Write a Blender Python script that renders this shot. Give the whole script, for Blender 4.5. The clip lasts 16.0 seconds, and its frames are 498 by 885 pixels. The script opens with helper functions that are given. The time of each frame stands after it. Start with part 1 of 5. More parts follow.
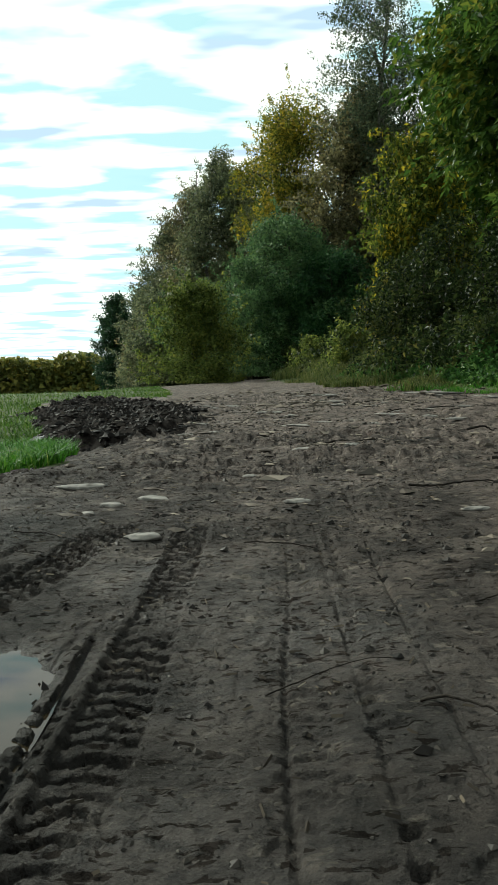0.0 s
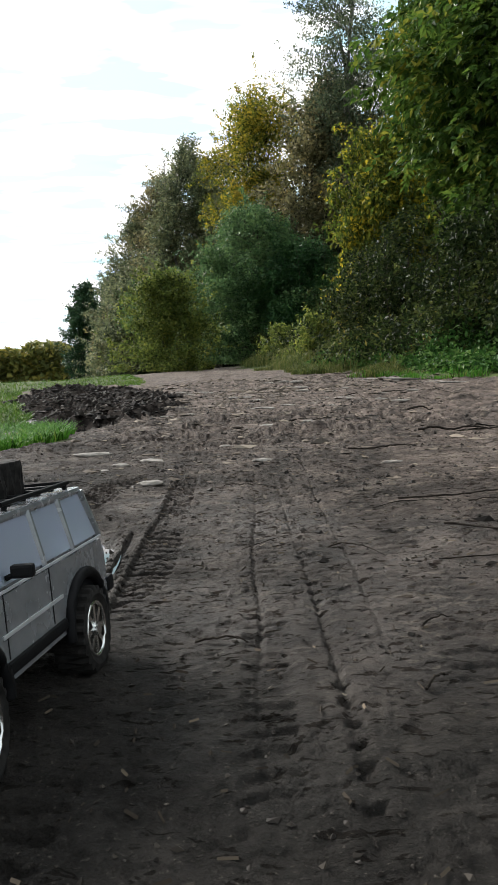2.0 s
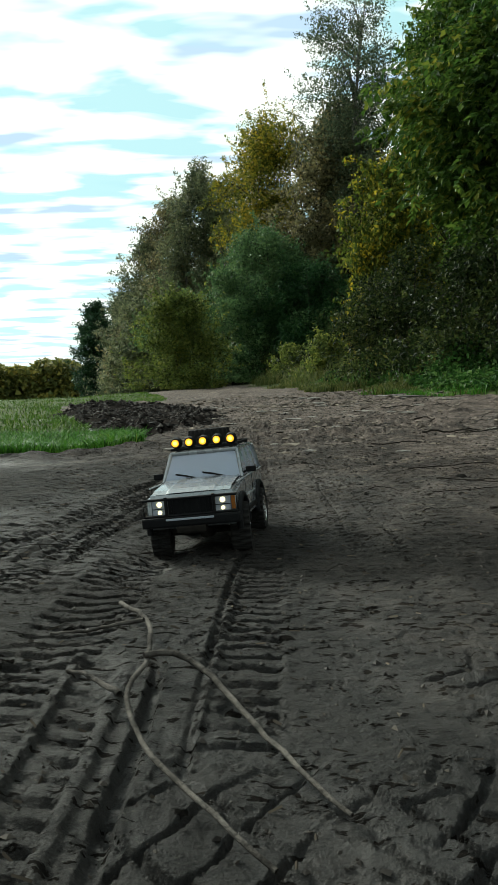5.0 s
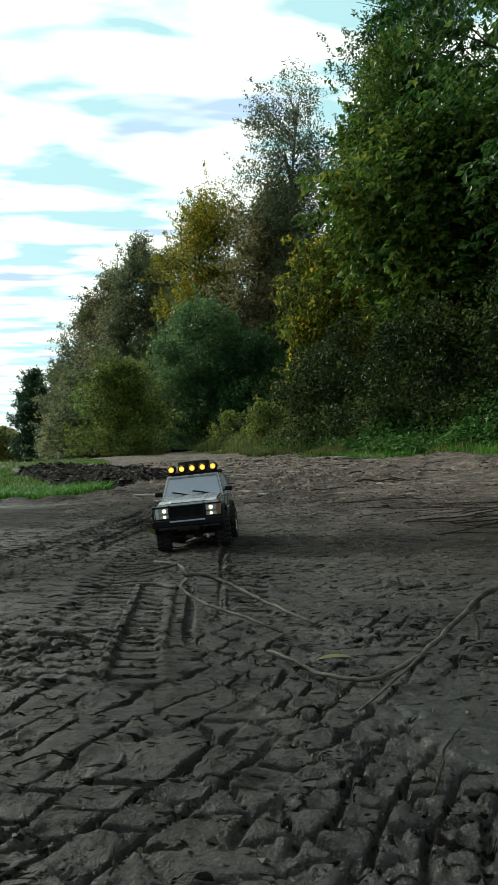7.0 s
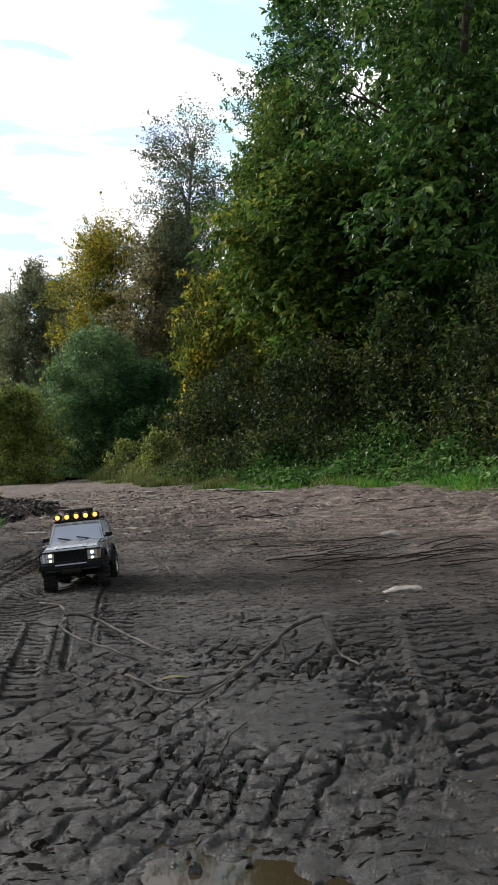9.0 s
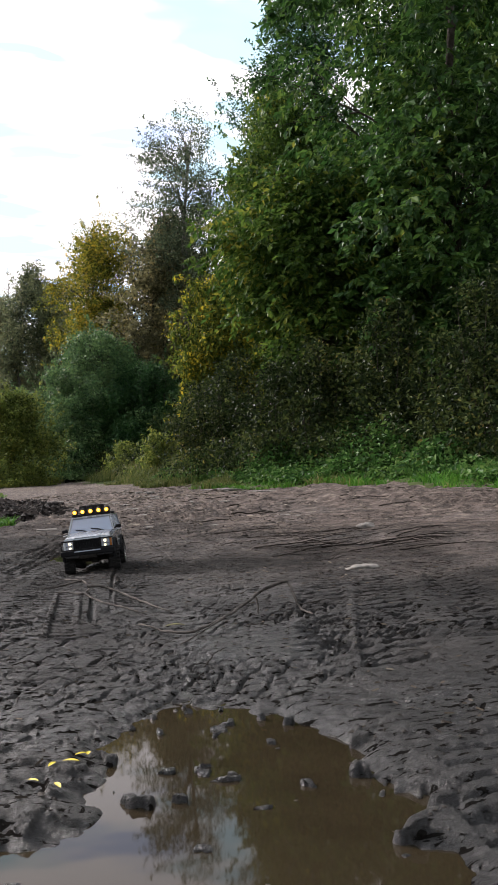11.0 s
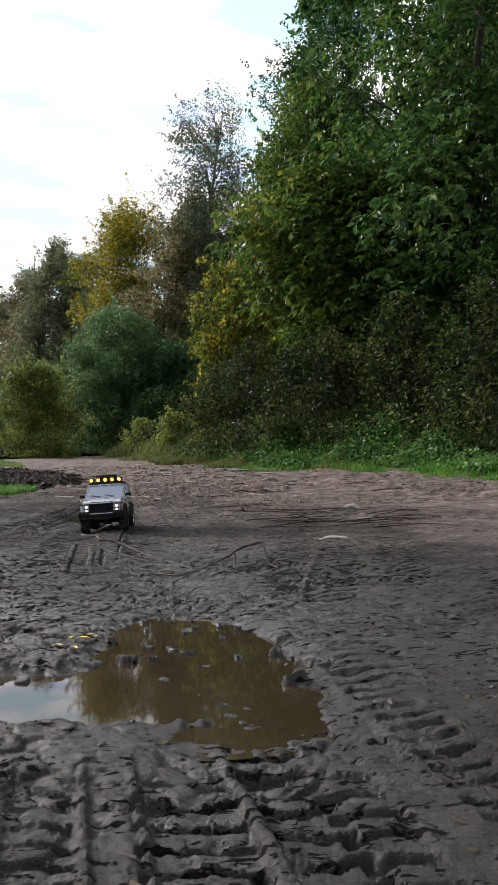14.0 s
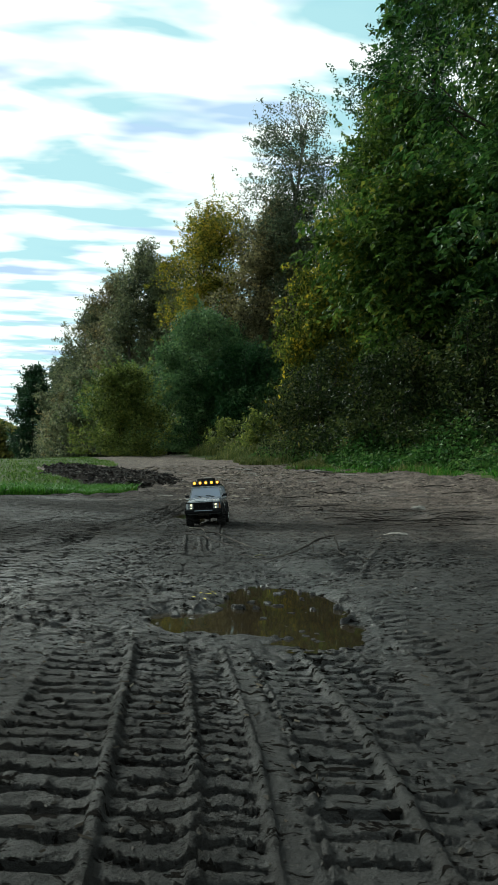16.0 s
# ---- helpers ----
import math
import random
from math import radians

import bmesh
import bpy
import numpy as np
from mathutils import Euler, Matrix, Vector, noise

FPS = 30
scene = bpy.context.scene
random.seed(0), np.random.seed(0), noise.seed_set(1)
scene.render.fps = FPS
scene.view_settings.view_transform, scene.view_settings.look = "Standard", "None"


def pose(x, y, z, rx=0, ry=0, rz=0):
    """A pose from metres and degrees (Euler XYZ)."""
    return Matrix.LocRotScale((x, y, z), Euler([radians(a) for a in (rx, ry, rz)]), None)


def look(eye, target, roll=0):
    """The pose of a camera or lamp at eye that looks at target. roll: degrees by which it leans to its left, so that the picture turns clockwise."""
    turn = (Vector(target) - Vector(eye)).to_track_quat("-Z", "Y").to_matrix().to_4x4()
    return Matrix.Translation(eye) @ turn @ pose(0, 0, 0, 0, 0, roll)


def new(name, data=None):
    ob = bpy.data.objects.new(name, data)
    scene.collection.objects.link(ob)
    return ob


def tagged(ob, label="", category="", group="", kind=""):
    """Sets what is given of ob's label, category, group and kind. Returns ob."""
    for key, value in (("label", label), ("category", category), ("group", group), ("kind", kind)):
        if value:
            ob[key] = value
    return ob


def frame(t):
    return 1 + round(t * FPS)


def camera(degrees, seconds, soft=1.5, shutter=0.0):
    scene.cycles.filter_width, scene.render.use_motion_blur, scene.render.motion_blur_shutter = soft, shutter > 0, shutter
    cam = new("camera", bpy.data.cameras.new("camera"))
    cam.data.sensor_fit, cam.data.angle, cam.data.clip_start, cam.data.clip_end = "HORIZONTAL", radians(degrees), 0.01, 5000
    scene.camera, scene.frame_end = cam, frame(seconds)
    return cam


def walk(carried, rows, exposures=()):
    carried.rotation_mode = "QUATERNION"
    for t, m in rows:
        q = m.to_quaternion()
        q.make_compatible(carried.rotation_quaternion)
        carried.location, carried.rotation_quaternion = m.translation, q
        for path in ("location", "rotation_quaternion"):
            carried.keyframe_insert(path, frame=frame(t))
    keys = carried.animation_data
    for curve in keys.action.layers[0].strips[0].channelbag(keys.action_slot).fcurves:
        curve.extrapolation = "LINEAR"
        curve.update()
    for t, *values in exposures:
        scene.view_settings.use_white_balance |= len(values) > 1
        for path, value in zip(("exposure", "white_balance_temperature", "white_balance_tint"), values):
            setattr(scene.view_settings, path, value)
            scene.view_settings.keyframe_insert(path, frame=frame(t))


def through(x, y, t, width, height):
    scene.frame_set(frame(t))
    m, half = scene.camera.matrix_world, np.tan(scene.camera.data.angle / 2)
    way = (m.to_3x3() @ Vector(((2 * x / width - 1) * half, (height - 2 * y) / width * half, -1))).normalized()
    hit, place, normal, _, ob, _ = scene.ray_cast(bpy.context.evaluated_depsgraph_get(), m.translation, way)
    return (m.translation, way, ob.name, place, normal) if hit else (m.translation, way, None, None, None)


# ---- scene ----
cam = camera(34.6, 16.0, soft=0.8)
PATH = [
    (0, (0.073, 0.249, 0.285), (0.034, 2.243, 0.131), -0.2),
    (0.5, (0.074, 0.147, 0.318), (0.035, 2.14, 0.165), -0.5),
    (1, (0.075, -0.001, 0.327), (0.046, 1.992, 0.168), -1.0),
    (1.5, (0.08, -0.157, 0.314), (0.081, 1.835, 0.135), -1.1),
    (2, (0.065, -0.283, 0.288), (0.1, 1.708, 0.103), -0.6),
    (2.5, (0.031, -0.399, 0.282), (0.07, 1.593, 0.109), 0.4),
    (3, (0.012, -0.545, 0.291), (0.042, 1.448, 0.127), 1.6),
    (5.3, (-0.135, -1.2, 0.278), (-0.105, 0.795, 0.151), -0.8),
    (5.5, (-0.144, -1.253, 0.252), (-0.104, 0.744, 0.144), -1.1),
    (6, (-0.167, -1.423, 0.235), (-0.085, 0.575, 0.203), -1.2),
    (6.5, (-0.198, -1.534, 0.224), (-0.081, 0.463, 0.245), -0.7),
    (7, (-0.222, -1.638, 0.216), (-0.047, 0.354, 0.246), -0.2),
    (7.5, (-0.24, -1.724, 0.23), (0.028, 0.258, 0.261), -0.3),
    (8, (-0.21, -1.799, 0.25), (0.139, 0.169, 0.292), -0.3),
    (8.5, (-0.198, -1.871, 0.258), (0.192, 0.089, 0.324), -0.2),
    (9, (-0.198, -1.944, 0.279), (0.231, 0.008, 0.375), -0.3),
    (9.5, (-0.21, -2.034, 0.294), (0.235, -0.088, 0.415), -0.4),
    (9.7, (-0.21, -2.079, 0.302), (0.238, -0.134, 0.431), -0.6),
    (11.8, (-0.308, -2.469, 0.258), (0.115, -0.516, 0.338), -1.0),
    (12, (-0.321, -2.496, 0.259), (0.093, -0.541, 0.339), -0.8),
    (12.5, (-0.32, -2.544, 0.264), (0.071, -0.583, 0.329), -0.4),
    (13, (-0.306, -2.592, 0.261), (0.083, -0.631, 0.319), -0.1),
    (13.5, (-0.267, -2.656, 0.257), (0.123, -0.695, 0.31), 0.9),
    (14, (-0.253, -2.735, 0.264), (0.138, -0.774, 0.316), 1.9),
    (14.5, (-0.26, -2.869, 0.258), (0.117, -0.906, 0.31), 2.3),
    (15, (-0.28, -2.986, 0.258), (0.057, -1.015, 0.308), 2.4),
    (15.5, (-0.312, -3.126, 0.271), (-0.057, -1.143, 0.319), 2.4),
    (16, (-0.343, -3.299, 0.3), (-0.156, -1.309, 0.341), 2.5),
]
EXPOSURES = [(0, 0.6, 6500, -5), (0.9, 0.6, 6500, -2), (1.5, 0.95, 6500, 5), (2.1, 1.1, 6500, 10), (2.5, 0.85, 6500, 3), (3, 0.68, 6500, -5), (5.5, 0.58, 6500, -4), (6, 0.56, 6500, -4), (6.5, 0.46, 6150, -5), (7, 0.55, 6500, -4), (7.6, 0.80, 6500, 11), (9.5, 0.95, 6500, 14), (12, 1.08, 6500, 20), (15, 1.0, 6500, 16), (15.6, 0.60, 6500, 8), (16, 0.42, 6200, -6)]
walk(cam, [(t, look(eye, target, roll)) for t, eye, target, roll in PATH], EXPOSURES)

# ---- world, sun ----
SUN_EL, SUN_AZ = 32.0, -40.0  # degrees; azimuth from +y towards +x


def make_world():
    w = bpy.data.worlds.new("overcast_sky")
    scene.world = w
    w.use_nodes = True
    nt = w.node_tree
    nt.nodes.clear()
    N = nt.nodes.new
    L = nt.links.new
    sky = N("ShaderNodeTexSky")
    sky.sky_type = "NISHITA"
    sky.sun_disc = False
    sky.sun_elevation = radians(SUN_EL)
    sky.sun_rotation = radians(SUN_AZ)
    clear = N("ShaderNodeBackground")
    clear.inputs[1].default_value = 0.07
    L(sky.outputs[0], clear.inputs[0])
    veil = N("ShaderNodeBackground")
    veil.inputs[0].default_value = (0.56, 0.87, 0.96, 1)
    veil.inputs[1].default_value = 0.74
    bg1 = N("ShaderNodeMixShader")
    bg1.inputs[0].default_value = 0.85
    L(clear.outputs[0], bg1.inputs[1])
    L(veil.outputs[0], bg1.inputs[2])
    tc = N("ShaderNodeTexCoord")
    sep = N("ShaderNodeSeparateXYZ")
    L(tc.outputs["Generated"], sep.inputs[0])
    mx = N("ShaderNodeMath")
    mx.operation = "MAXIMUM"
    mx.inputs[1].default_value = 0.0
    L(sep.outputs[2], mx.inputs[0])
    ad = N("ShaderNodeMath")
    ad.operation = "ADD"
    ad.inputs[1].default_value = 0.12
    L(mx.outputs[0], ad.inputs[0])
    div = []
    for k in (0, 1):
        d = N("ShaderNodeMath")
        d.operation = "DIVIDE"
        L(sep.outputs[k], d.inputs[0])
        L(ad.outputs[0], d.inputs[1])
        div.append(d)
    com = N("ShaderNodeCombineXYZ")
    L(div[0].outputs[0], com.inputs[0])
    L(div[1].outputs[0], com.inputs[1])
    mp = N("ShaderNodeMapping")
    mp.inputs["Rotation"].default_value = (0, 0, radians(8))
    mp.inputs["Scale"].default_value = (2.6, 5.6, 1)
    L(com.outputs[0], mp.inputs[0])
    n1 = N("ShaderNodeTexNoise")
    n1.inputs["Scale"].default_value = 1.1
    n1.inputs["Detail"].default_value = 4.0
    n1.inputs["Roughness"].default_value = 0.42
    n1.inputs["Distortion"].default_value = 0.25
    L(mp.outputs[0], n1.inputs[0])
    r1 = N("ShaderNodeValToRGB")
    r1.color_ramp.elements[0].color = (0.05, 0.05, 0.05, 1)
    r1.color_ramp.elements[0].position = 0.40
    r1.color_ramp.elements[1].position = 0.50
    L(n1.outputs[0], r1.inputs[0])
    n2 = N("ShaderNodeTexNoise")
    n2.inputs["Scale"].default_value = 0.9
    n2.inputs["Detail"].default_value = 3.0
    mp2 = N("ShaderNodeMapping")
    mp2.inputs["Location"].default_value = (7.3, 2.1, 0)
    mp2.inputs["Scale"].default_value = (2.2, 5.5, 1)
    L(com.outputs[0], mp2.inputs[0])
    L(mp2.outputs[0], n2.inputs[0])
    r2 = N("ShaderNodeValToRGB")
    r2.color_ramp.elements[0].position = 0.36
    r2.color_ramp.elements[0].color = (0.50, 0.62, 0.84, 1)
    r2.color_ramp.elements[1].position = 0.45
    r2.color_ramp.elements[1].color = (1.0, 1.0, 1.0, 1)
    L(n2.outputs[0], r2.inputs[0])
    bg2 = N("ShaderNodeBackground")
    bg2.inputs[1].default_value = 0.88
    L(r2.outputs[0], bg2.inputs[0])
    mix = N("ShaderNodeMixShader")
    L(r1.outputs[0], mix.inputs[0])
    L(bg1.outputs[0], mix.inputs[1])
    L(bg2.outputs[0], mix.inputs[2])
    # an overcast sky is brighter towards the veiled sun
    el, az = radians(SUN_EL), radians(SUN_AZ)
    dot = N("ShaderNodeVectorMath")
    dot.operation = "DOT_PRODUCT"
    dot.inputs[1].default_value = (math.sin(az) * math.cos(el), math.cos(az) * math.cos(el), math.sin(el))
    L(tc.outputs["Generated"], dot.inputs[0])
    bright = N("ShaderNodeMapRange")
    L(dot.outputs["Value"], bright.inputs[0])
    bright.inputs[1].default_value, bright.inputs[2].default_value = -0.5, 0.72
    bright.inputs[3].default_value, bright.inputs[4].default_value = 0.60, 1.0
    for bg in (veil, bg2):
        k = N("ShaderNodeMath")
        k.operation = "MULTIPLY"
        k.inputs[1].default_value = bg.inputs[1].default_value
        L(bright.outputs[0], k.inputs[0])
        L(k.outputs[0], bg.inputs[1])
    out = N("ShaderNodeOutputWorld")
    L(mix.outputs[0], out.inputs[0])


make_world()
sun = new("sun", bpy.data.lights.new("sun", "SUN"))
sun.data.energy, sun.data.angle, sun.data.color = 3.3, radians(19), (1.0, 0.96, 0.9)
sun.matrix_world = look((0, 0, 0), (-math.sin(radians(SUN_AZ)) * math.cos(radians(SUN_EL)), -math.cos(radians(SUN_AZ)) * math.cos(radians(SUN_EL)), -math.sin(radians(SUN_EL))))


# ---- helpers of this scene ----
def smooth(a, b, v):
    t = np.clip((v - a) / (b - a), 0.0, 1.0)
    return t * t * (3 - 2 * t)


def _hash(i, j, seed):
    n = (i.astype(np.int64) * 374761393 + j.astype(np.int64) * 668265263 + seed * 974634777) & 0x7FFFFFFF
    n = ((n ^ (n >> 13)) * 1274126177) & 0x7FFFFFFF
    n = n ^ (n >> 16)
    return (n & 0xFFFF) / 65535.0


def vnoise(x, y, seed=0):
    """Smooth noise of -1 to 1."""
    i, j = np.floor(x), np.floor(y)
    fx, fy = x - i, y - j
    fx, fy = fx * fx * (3 - 2 * fx), fy * fy * (3 - 2 * fy)
    a, b, c, d = _hash(i, j, seed), _hash(i + 1, j, seed), _hash(i, j + 1, seed), _hash(i + 1, j + 1, seed)
    return 2 * ((a * (1 - fx) + b * fx) * (1 - fy) + (c * (1 - fx) + d * fx) * fy) - 1


def fbm(x, y, seed=0, octaves=3):
    out, amp = 0, 1.0
    for k in range(octaves):
        out = out + amp * vnoise(x * 2**k + 17.3 * k, y * 2**k - 9.1 * k, seed + k)
        amp *= 0.5
    return out


def mesh_np(name, verts, faces, material, smooth_faces=False):
    """A mesh from arrays; all the faces have the same number of corners."""
    me = bpy.data.meshes.new(name)
    verts, faces = np.asarray(verts, np.float32), np.asarray(faces, np.int32)
    me.vertices.add(len(verts))
    me.vertices.foreach_set("co", verts.ravel())
    n, k = faces.shape
    me.loops.add(n * k)
    me.loops.foreach_set("vertex_index", faces.ravel())
    me.polygons.add(n)
    me.polygons.foreach_set("loop_start", np.arange(0, n * k, k, dtype=np.int32))
    me.polygons.foreach_set("loop_total", np.full(n, k, np.int32))
    me.polygons.foreach_set("use_smooth", np.full(n, smooth_faces))
    me.materials.append(material)
    me.update(calc_edges=True)
    me.validate()
    return me


def child(name, me, parent, label=""):
    ob = new(name, me)
    ob.parent = parent
    if label:
        ob["label"] = label
    return ob


def empty(name, m=Matrix()):
    ob = new(name)
    ob.matrix_world = m
    return ob


# ---- materials ----
def material(name):
    m = bpy.data.materials.new(name)
    m.use_nodes = True
    nt = m.node_tree
    return m, nt, nt.nodes["Principled BSDF"], nt.nodes.new, nt.links.new


def ramp(nt, fac, stops):
    r = nt.nodes.new("ShaderNodeValToRGB")
    el = r.color_ramp.elements
    while len(el) < len(stops):
        el.new(0.5)
    for e, (p, c) in zip(el, stops):
        e.position, e.color = p, (*c, 1)
    nt.links.new(fac, r.inputs[0])
    return r.outputs[0]


def noise_node(nt, scale, detail=4.0, rough=0.55, vec=None, dist=0.0):
    n = nt.nodes.new("ShaderNodeTexNoise")
    n.inputs["Scale"].default_value = scale
    n.inputs["Detail"].default_value = detail
    n.inputs["Roughness"].default_value = rough
    n.inputs["Distortion"].default_value = dist
    if vec is None:
        vec = nt.nodes.new("ShaderNodeTexCoord").outputs["Object"]
    nt.links.new(vec, n.inputs["Vector"])
    return n.outputs[0]


def bump(nt, bsdf, height, strength, distance, under=None):
    b = nt.nodes.new("ShaderNodeBump")
    b.inputs["Strength"].default_value = strength
    b.inputs["Distance"].default_value = distance
    nt.links.new(height, b.inputs["Height"])
    if under is not None:
        nt.links.new(under, b.inputs["Normal"])
    nt.links.new(b.outputs[0], bsdf.inputs["Normal"])
    return b.outputs[0]


def math_node(nt, op, a, b=None, clamp=False):
    m = nt.nodes.new("ShaderNodeMath")
    m.operation, m.use_clamp = op, clamp
    for k, v in enumerate((a, b)):
        if v is None:
            continue
        if isinstance(v, (int, float)):
            m.inputs[k].default_value = v
        else:
            nt.links.new(v, m.inputs[k])
    return m.outputs[0]


def mix_col(nt, fac, a, b):
    m = nt.nodes.new("ShaderNodeMix")
    m.data_type = "RGBA"
    if isinstance(fac, (int, float)):
        m.inputs[0].default_value = fac
    else:
        nt.links.new(fac, m.inputs[0])
    for k, v in ((6, a), (7, b)):
        if isinstance(v, tuple):
            m.inputs[k].default_value = (*v, 1)
        else:
            nt.links.new(v, m.inputs[k])
    return m.outputs[2]


def simple(name, colour, rough=0.5, metal=0.0, grain=0.0, scale=60.0, relief=0.0, gloss=0.5):
    m, nt, b, N, L = material(name)
    b.inputs["Specular IOR Level"].default_value = gloss
    b.inputs["Roughness"].default_value, b.inputs["Metallic"].default_value = rough, metal
    n = noise_node(nt, scale, 5.0)
    lo, hi = tuple(c * (1 - grain) for c in colour), tuple(min(1, c * (1 + grain)) for c in colour)
    L(ramp(nt, n, [(0.3, lo), (0.7, hi)]), b.inputs["Base Color"])
    if relief:
        bump(nt, b, n, 0.5, relief)
    return m


def leaf_material(name, stops, rough=0.45, through=0.35, patch=0.5, gloss=0.07):
    """Leaves that differ one by one, and in patches of a metre or so."""
    m, nt, b, N, L = material(name)
    geo = N("ShaderNodeNewGeometry")
    n = noise_node(nt, patch, 2.0, 0.5, geo.outputs["Position"])
    n = math_node(nt, "MULTIPLY_ADD", n, 1.6)
    n.node.inputs[2].default_value = -0.55
    v = math_node(nt, "ADD", math_node(nt, "MULTIPLY", geo.outputs["Random Per Island"], 0.72), math_node(nt, "MULTIPLY", n, 0.5), True)
    col = ramp(nt, v, stops)
    L(col, b.inputs["Base Color"])
    b.inputs["Roughness"].default_value = rough
    b.inputs["Specular IOR Level"].default_value = gloss
    tr = N("ShaderNodeBsdfTranslucent")
    L(col, tr.inputs[0])
    mx = N("ShaderNodeMixShader")
    mx.inputs[0].default_value = through
    L(b.outputs[0], mx.inputs[1])
    L(tr.outputs[0], mx.inputs[2])
    L(mx.outputs[0], nt.nodes["Material Output"].inputs[0])
    return m


def bark_material(name, dark, light, scale=14.0):
    m, nt, b, N, L = material(name)
    n = noise_node(nt, scale, 6.0, 0.65)
    L(ramp(nt, n, [(0.35, dark), (0.7, light)]), b.inputs["Base Color"])
    b.inputs["Specular IOR Level"].default_value = 0.1
    b.inputs["Roughness"].default_value = 0.9
    bump(nt, b, n, 0.8, 0.02)
    return m


def ground_material():
    m, nt, b, N, L = material("mud_ground")
    geo = N("ShaderNodeNewGeometry")
    pos = geo.outputs["Position"]
    sep = N("ShaderNodeSeparateXYZ")
    L(pos, sep.inputs[0])
    px, py, pz = sep.outputs
    big = noise_node(nt, 1.3, 4.0, 0.6, pos)
    mid = noise_node(nt, 9.0, 5.0, 0.6, pos)
    fine = noise_node(nt, 70.0, 6.0, 0.7, pos)
    grit = noise_node(nt, 260.0, 4.0, 0.7, pos)
    mud = ramp(nt, mid, [(0.25, (0.0115, 0.0103, 0.0092)), (0.5, (0.0220, 0.0198, 0.0178)), (0.75, (0.044, 0.0388, 0.0345))])
    dry = ramp(nt, mid, [(0.28, (0.032, 0.027, 0.0235)), (0.46, (0.090, 0.072, 0.062)), (0.60, (0.155, 0.122, 0.104)), (0.76, (0.29, 0.245, 0.20))])
    # drier, paler earth further up the slope
    up = math_node(nt, "ADD", math_node(nt, "MULTIPLY", py, 0.25), math_node(nt, "MULTIPLY", px, 0.48))
    up = math_node(nt, "ADD", up, math_node(nt, "MULTIPLY_ADD", big, 1.6), True)
    up.node.inputs[1].links[0].from_node.inputs[2].default_value = -0.84
    col = mix_col(nt, up, mud, dry)
    speck = ramp(nt, grit, [(0.60, (0, 0, 0)), (0.68, (1, 1, 1))])
    col = mix_col(nt, math_node(nt, "MULTIPLY", speck, 0.40), col, (0.17, 0.15, 0.125))
    crumbs = ramp(nt, fine, [(0.38, (1, 1, 1)), (0.46, (0, 0, 0))])
    col = mix_col(nt, math_node(nt, "MULTIPLY", crumbs, 0.7), col, (0.008, 0.007, 0.006))
    # dark flecks: the shade of small pits, put into the colour
    mp = N("ShaderNodeMapping")
    mp.inputs["Scale"].default_value = (42, 92, 60)
    L(pos, mp.inputs[0])
    fl = noise_node(nt, 1.0, 3.0, 0.6, mp.outputs[0], 0.4)
    patchy = math_node(nt, "MULTIPLY_ADD", noise_node(nt, 2.6, 2.0, 0.5, pos), 0.16)
    patchy.node.inputs[2].default_value = -0.095
    pit_shade = ramp(nt, math_node(nt, "ADD", fl, patchy), [(0.585, (0, 0, 0)), (0.605, (1, 1, 1))])
    mp2 = N("ShaderNodeMapping")
    mp2.inputs["Scale"].default_value = (24, 30, 30)
    mp2.inputs["Location"].default_value = (3.1, 5.7, 0)
    L(pos, mp2.inputs[0])
    fl2 = noise_node(nt, 1.0, 5.0, 0.68, mp2.outputs[0], 0.5)
    pit_shade2 = ramp(nt, math_node(nt, "ADD", fl2, patchy), [(0.620, (0, 0, 0)), (0.640, (1, 1, 1))])
    # pale chips and dried crusts where the earth is dry
    chips = ramp(nt, fl2, [(0.375, (1, 1, 1)), (0.395, (0, 0, 0))])
    col = mix_col(nt, math_node(nt, "MULTIPLY", math_node(nt, "MULTIPLY", chips, up), 0.7), col, (0.26, 0.22, 0.175))
    # wet, shiny mud low down; the shade of notches and ruts is coloured in
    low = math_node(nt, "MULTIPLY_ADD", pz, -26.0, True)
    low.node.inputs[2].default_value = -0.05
    # the mud stays wet round the large puddle
    dist = N("ShaderNodeVectorMath")
    dist.operation = "DISTANCE"
    dist.inputs[1].default_value = (-0.08, -1.55, 0)
    L(pos, dist.inputs[0])
    ring = N("ShaderNodeMapRange")
    L(dist.outputs["Value"], ring.inputs[0])
    ring.inputs[1].default_value, ring.inputs[2].default_value = 0.25, 1.3
    ring.inputs[3].default_value, ring.inputs[4].default_value = 0.60, 0.0
    damp = N("ShaderNodeMapRange")
    L(py, damp.inputs[0])
    damp.inputs[1].default_value, damp.inputs[2].default_value = 0.6, 2.6
    damp.inputs[3].default_value, damp.inputs[4].default_value = 0.22, 0.0
    slick = N("ShaderNodeVectorMath")
    slick.operation = "DISTANCE"
    slick.inputs[1].default_value = (0.065, -0.965, 0)
    L(pos, slick.inputs[0])
    shine = N("ShaderNodeMapRange")
    L(slick.outputs["Value"], shine.inputs[0])
    shine.inputs[1].default_value, shine.inputs[2].default_value = 0.05, 0.17
    shine.inputs[3].default_value, shine.inputs[4].default_value = 0.7, 0.0
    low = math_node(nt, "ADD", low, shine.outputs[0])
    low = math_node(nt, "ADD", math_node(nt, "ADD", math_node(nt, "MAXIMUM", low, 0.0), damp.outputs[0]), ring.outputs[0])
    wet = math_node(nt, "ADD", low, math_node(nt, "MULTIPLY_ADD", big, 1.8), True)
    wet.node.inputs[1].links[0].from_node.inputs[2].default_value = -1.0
    soaked_shaded = mix_col(nt, math_node(nt, "MULTIPLY", wet, 0.45), col, (0.0065, 0.0058, 0.0052))
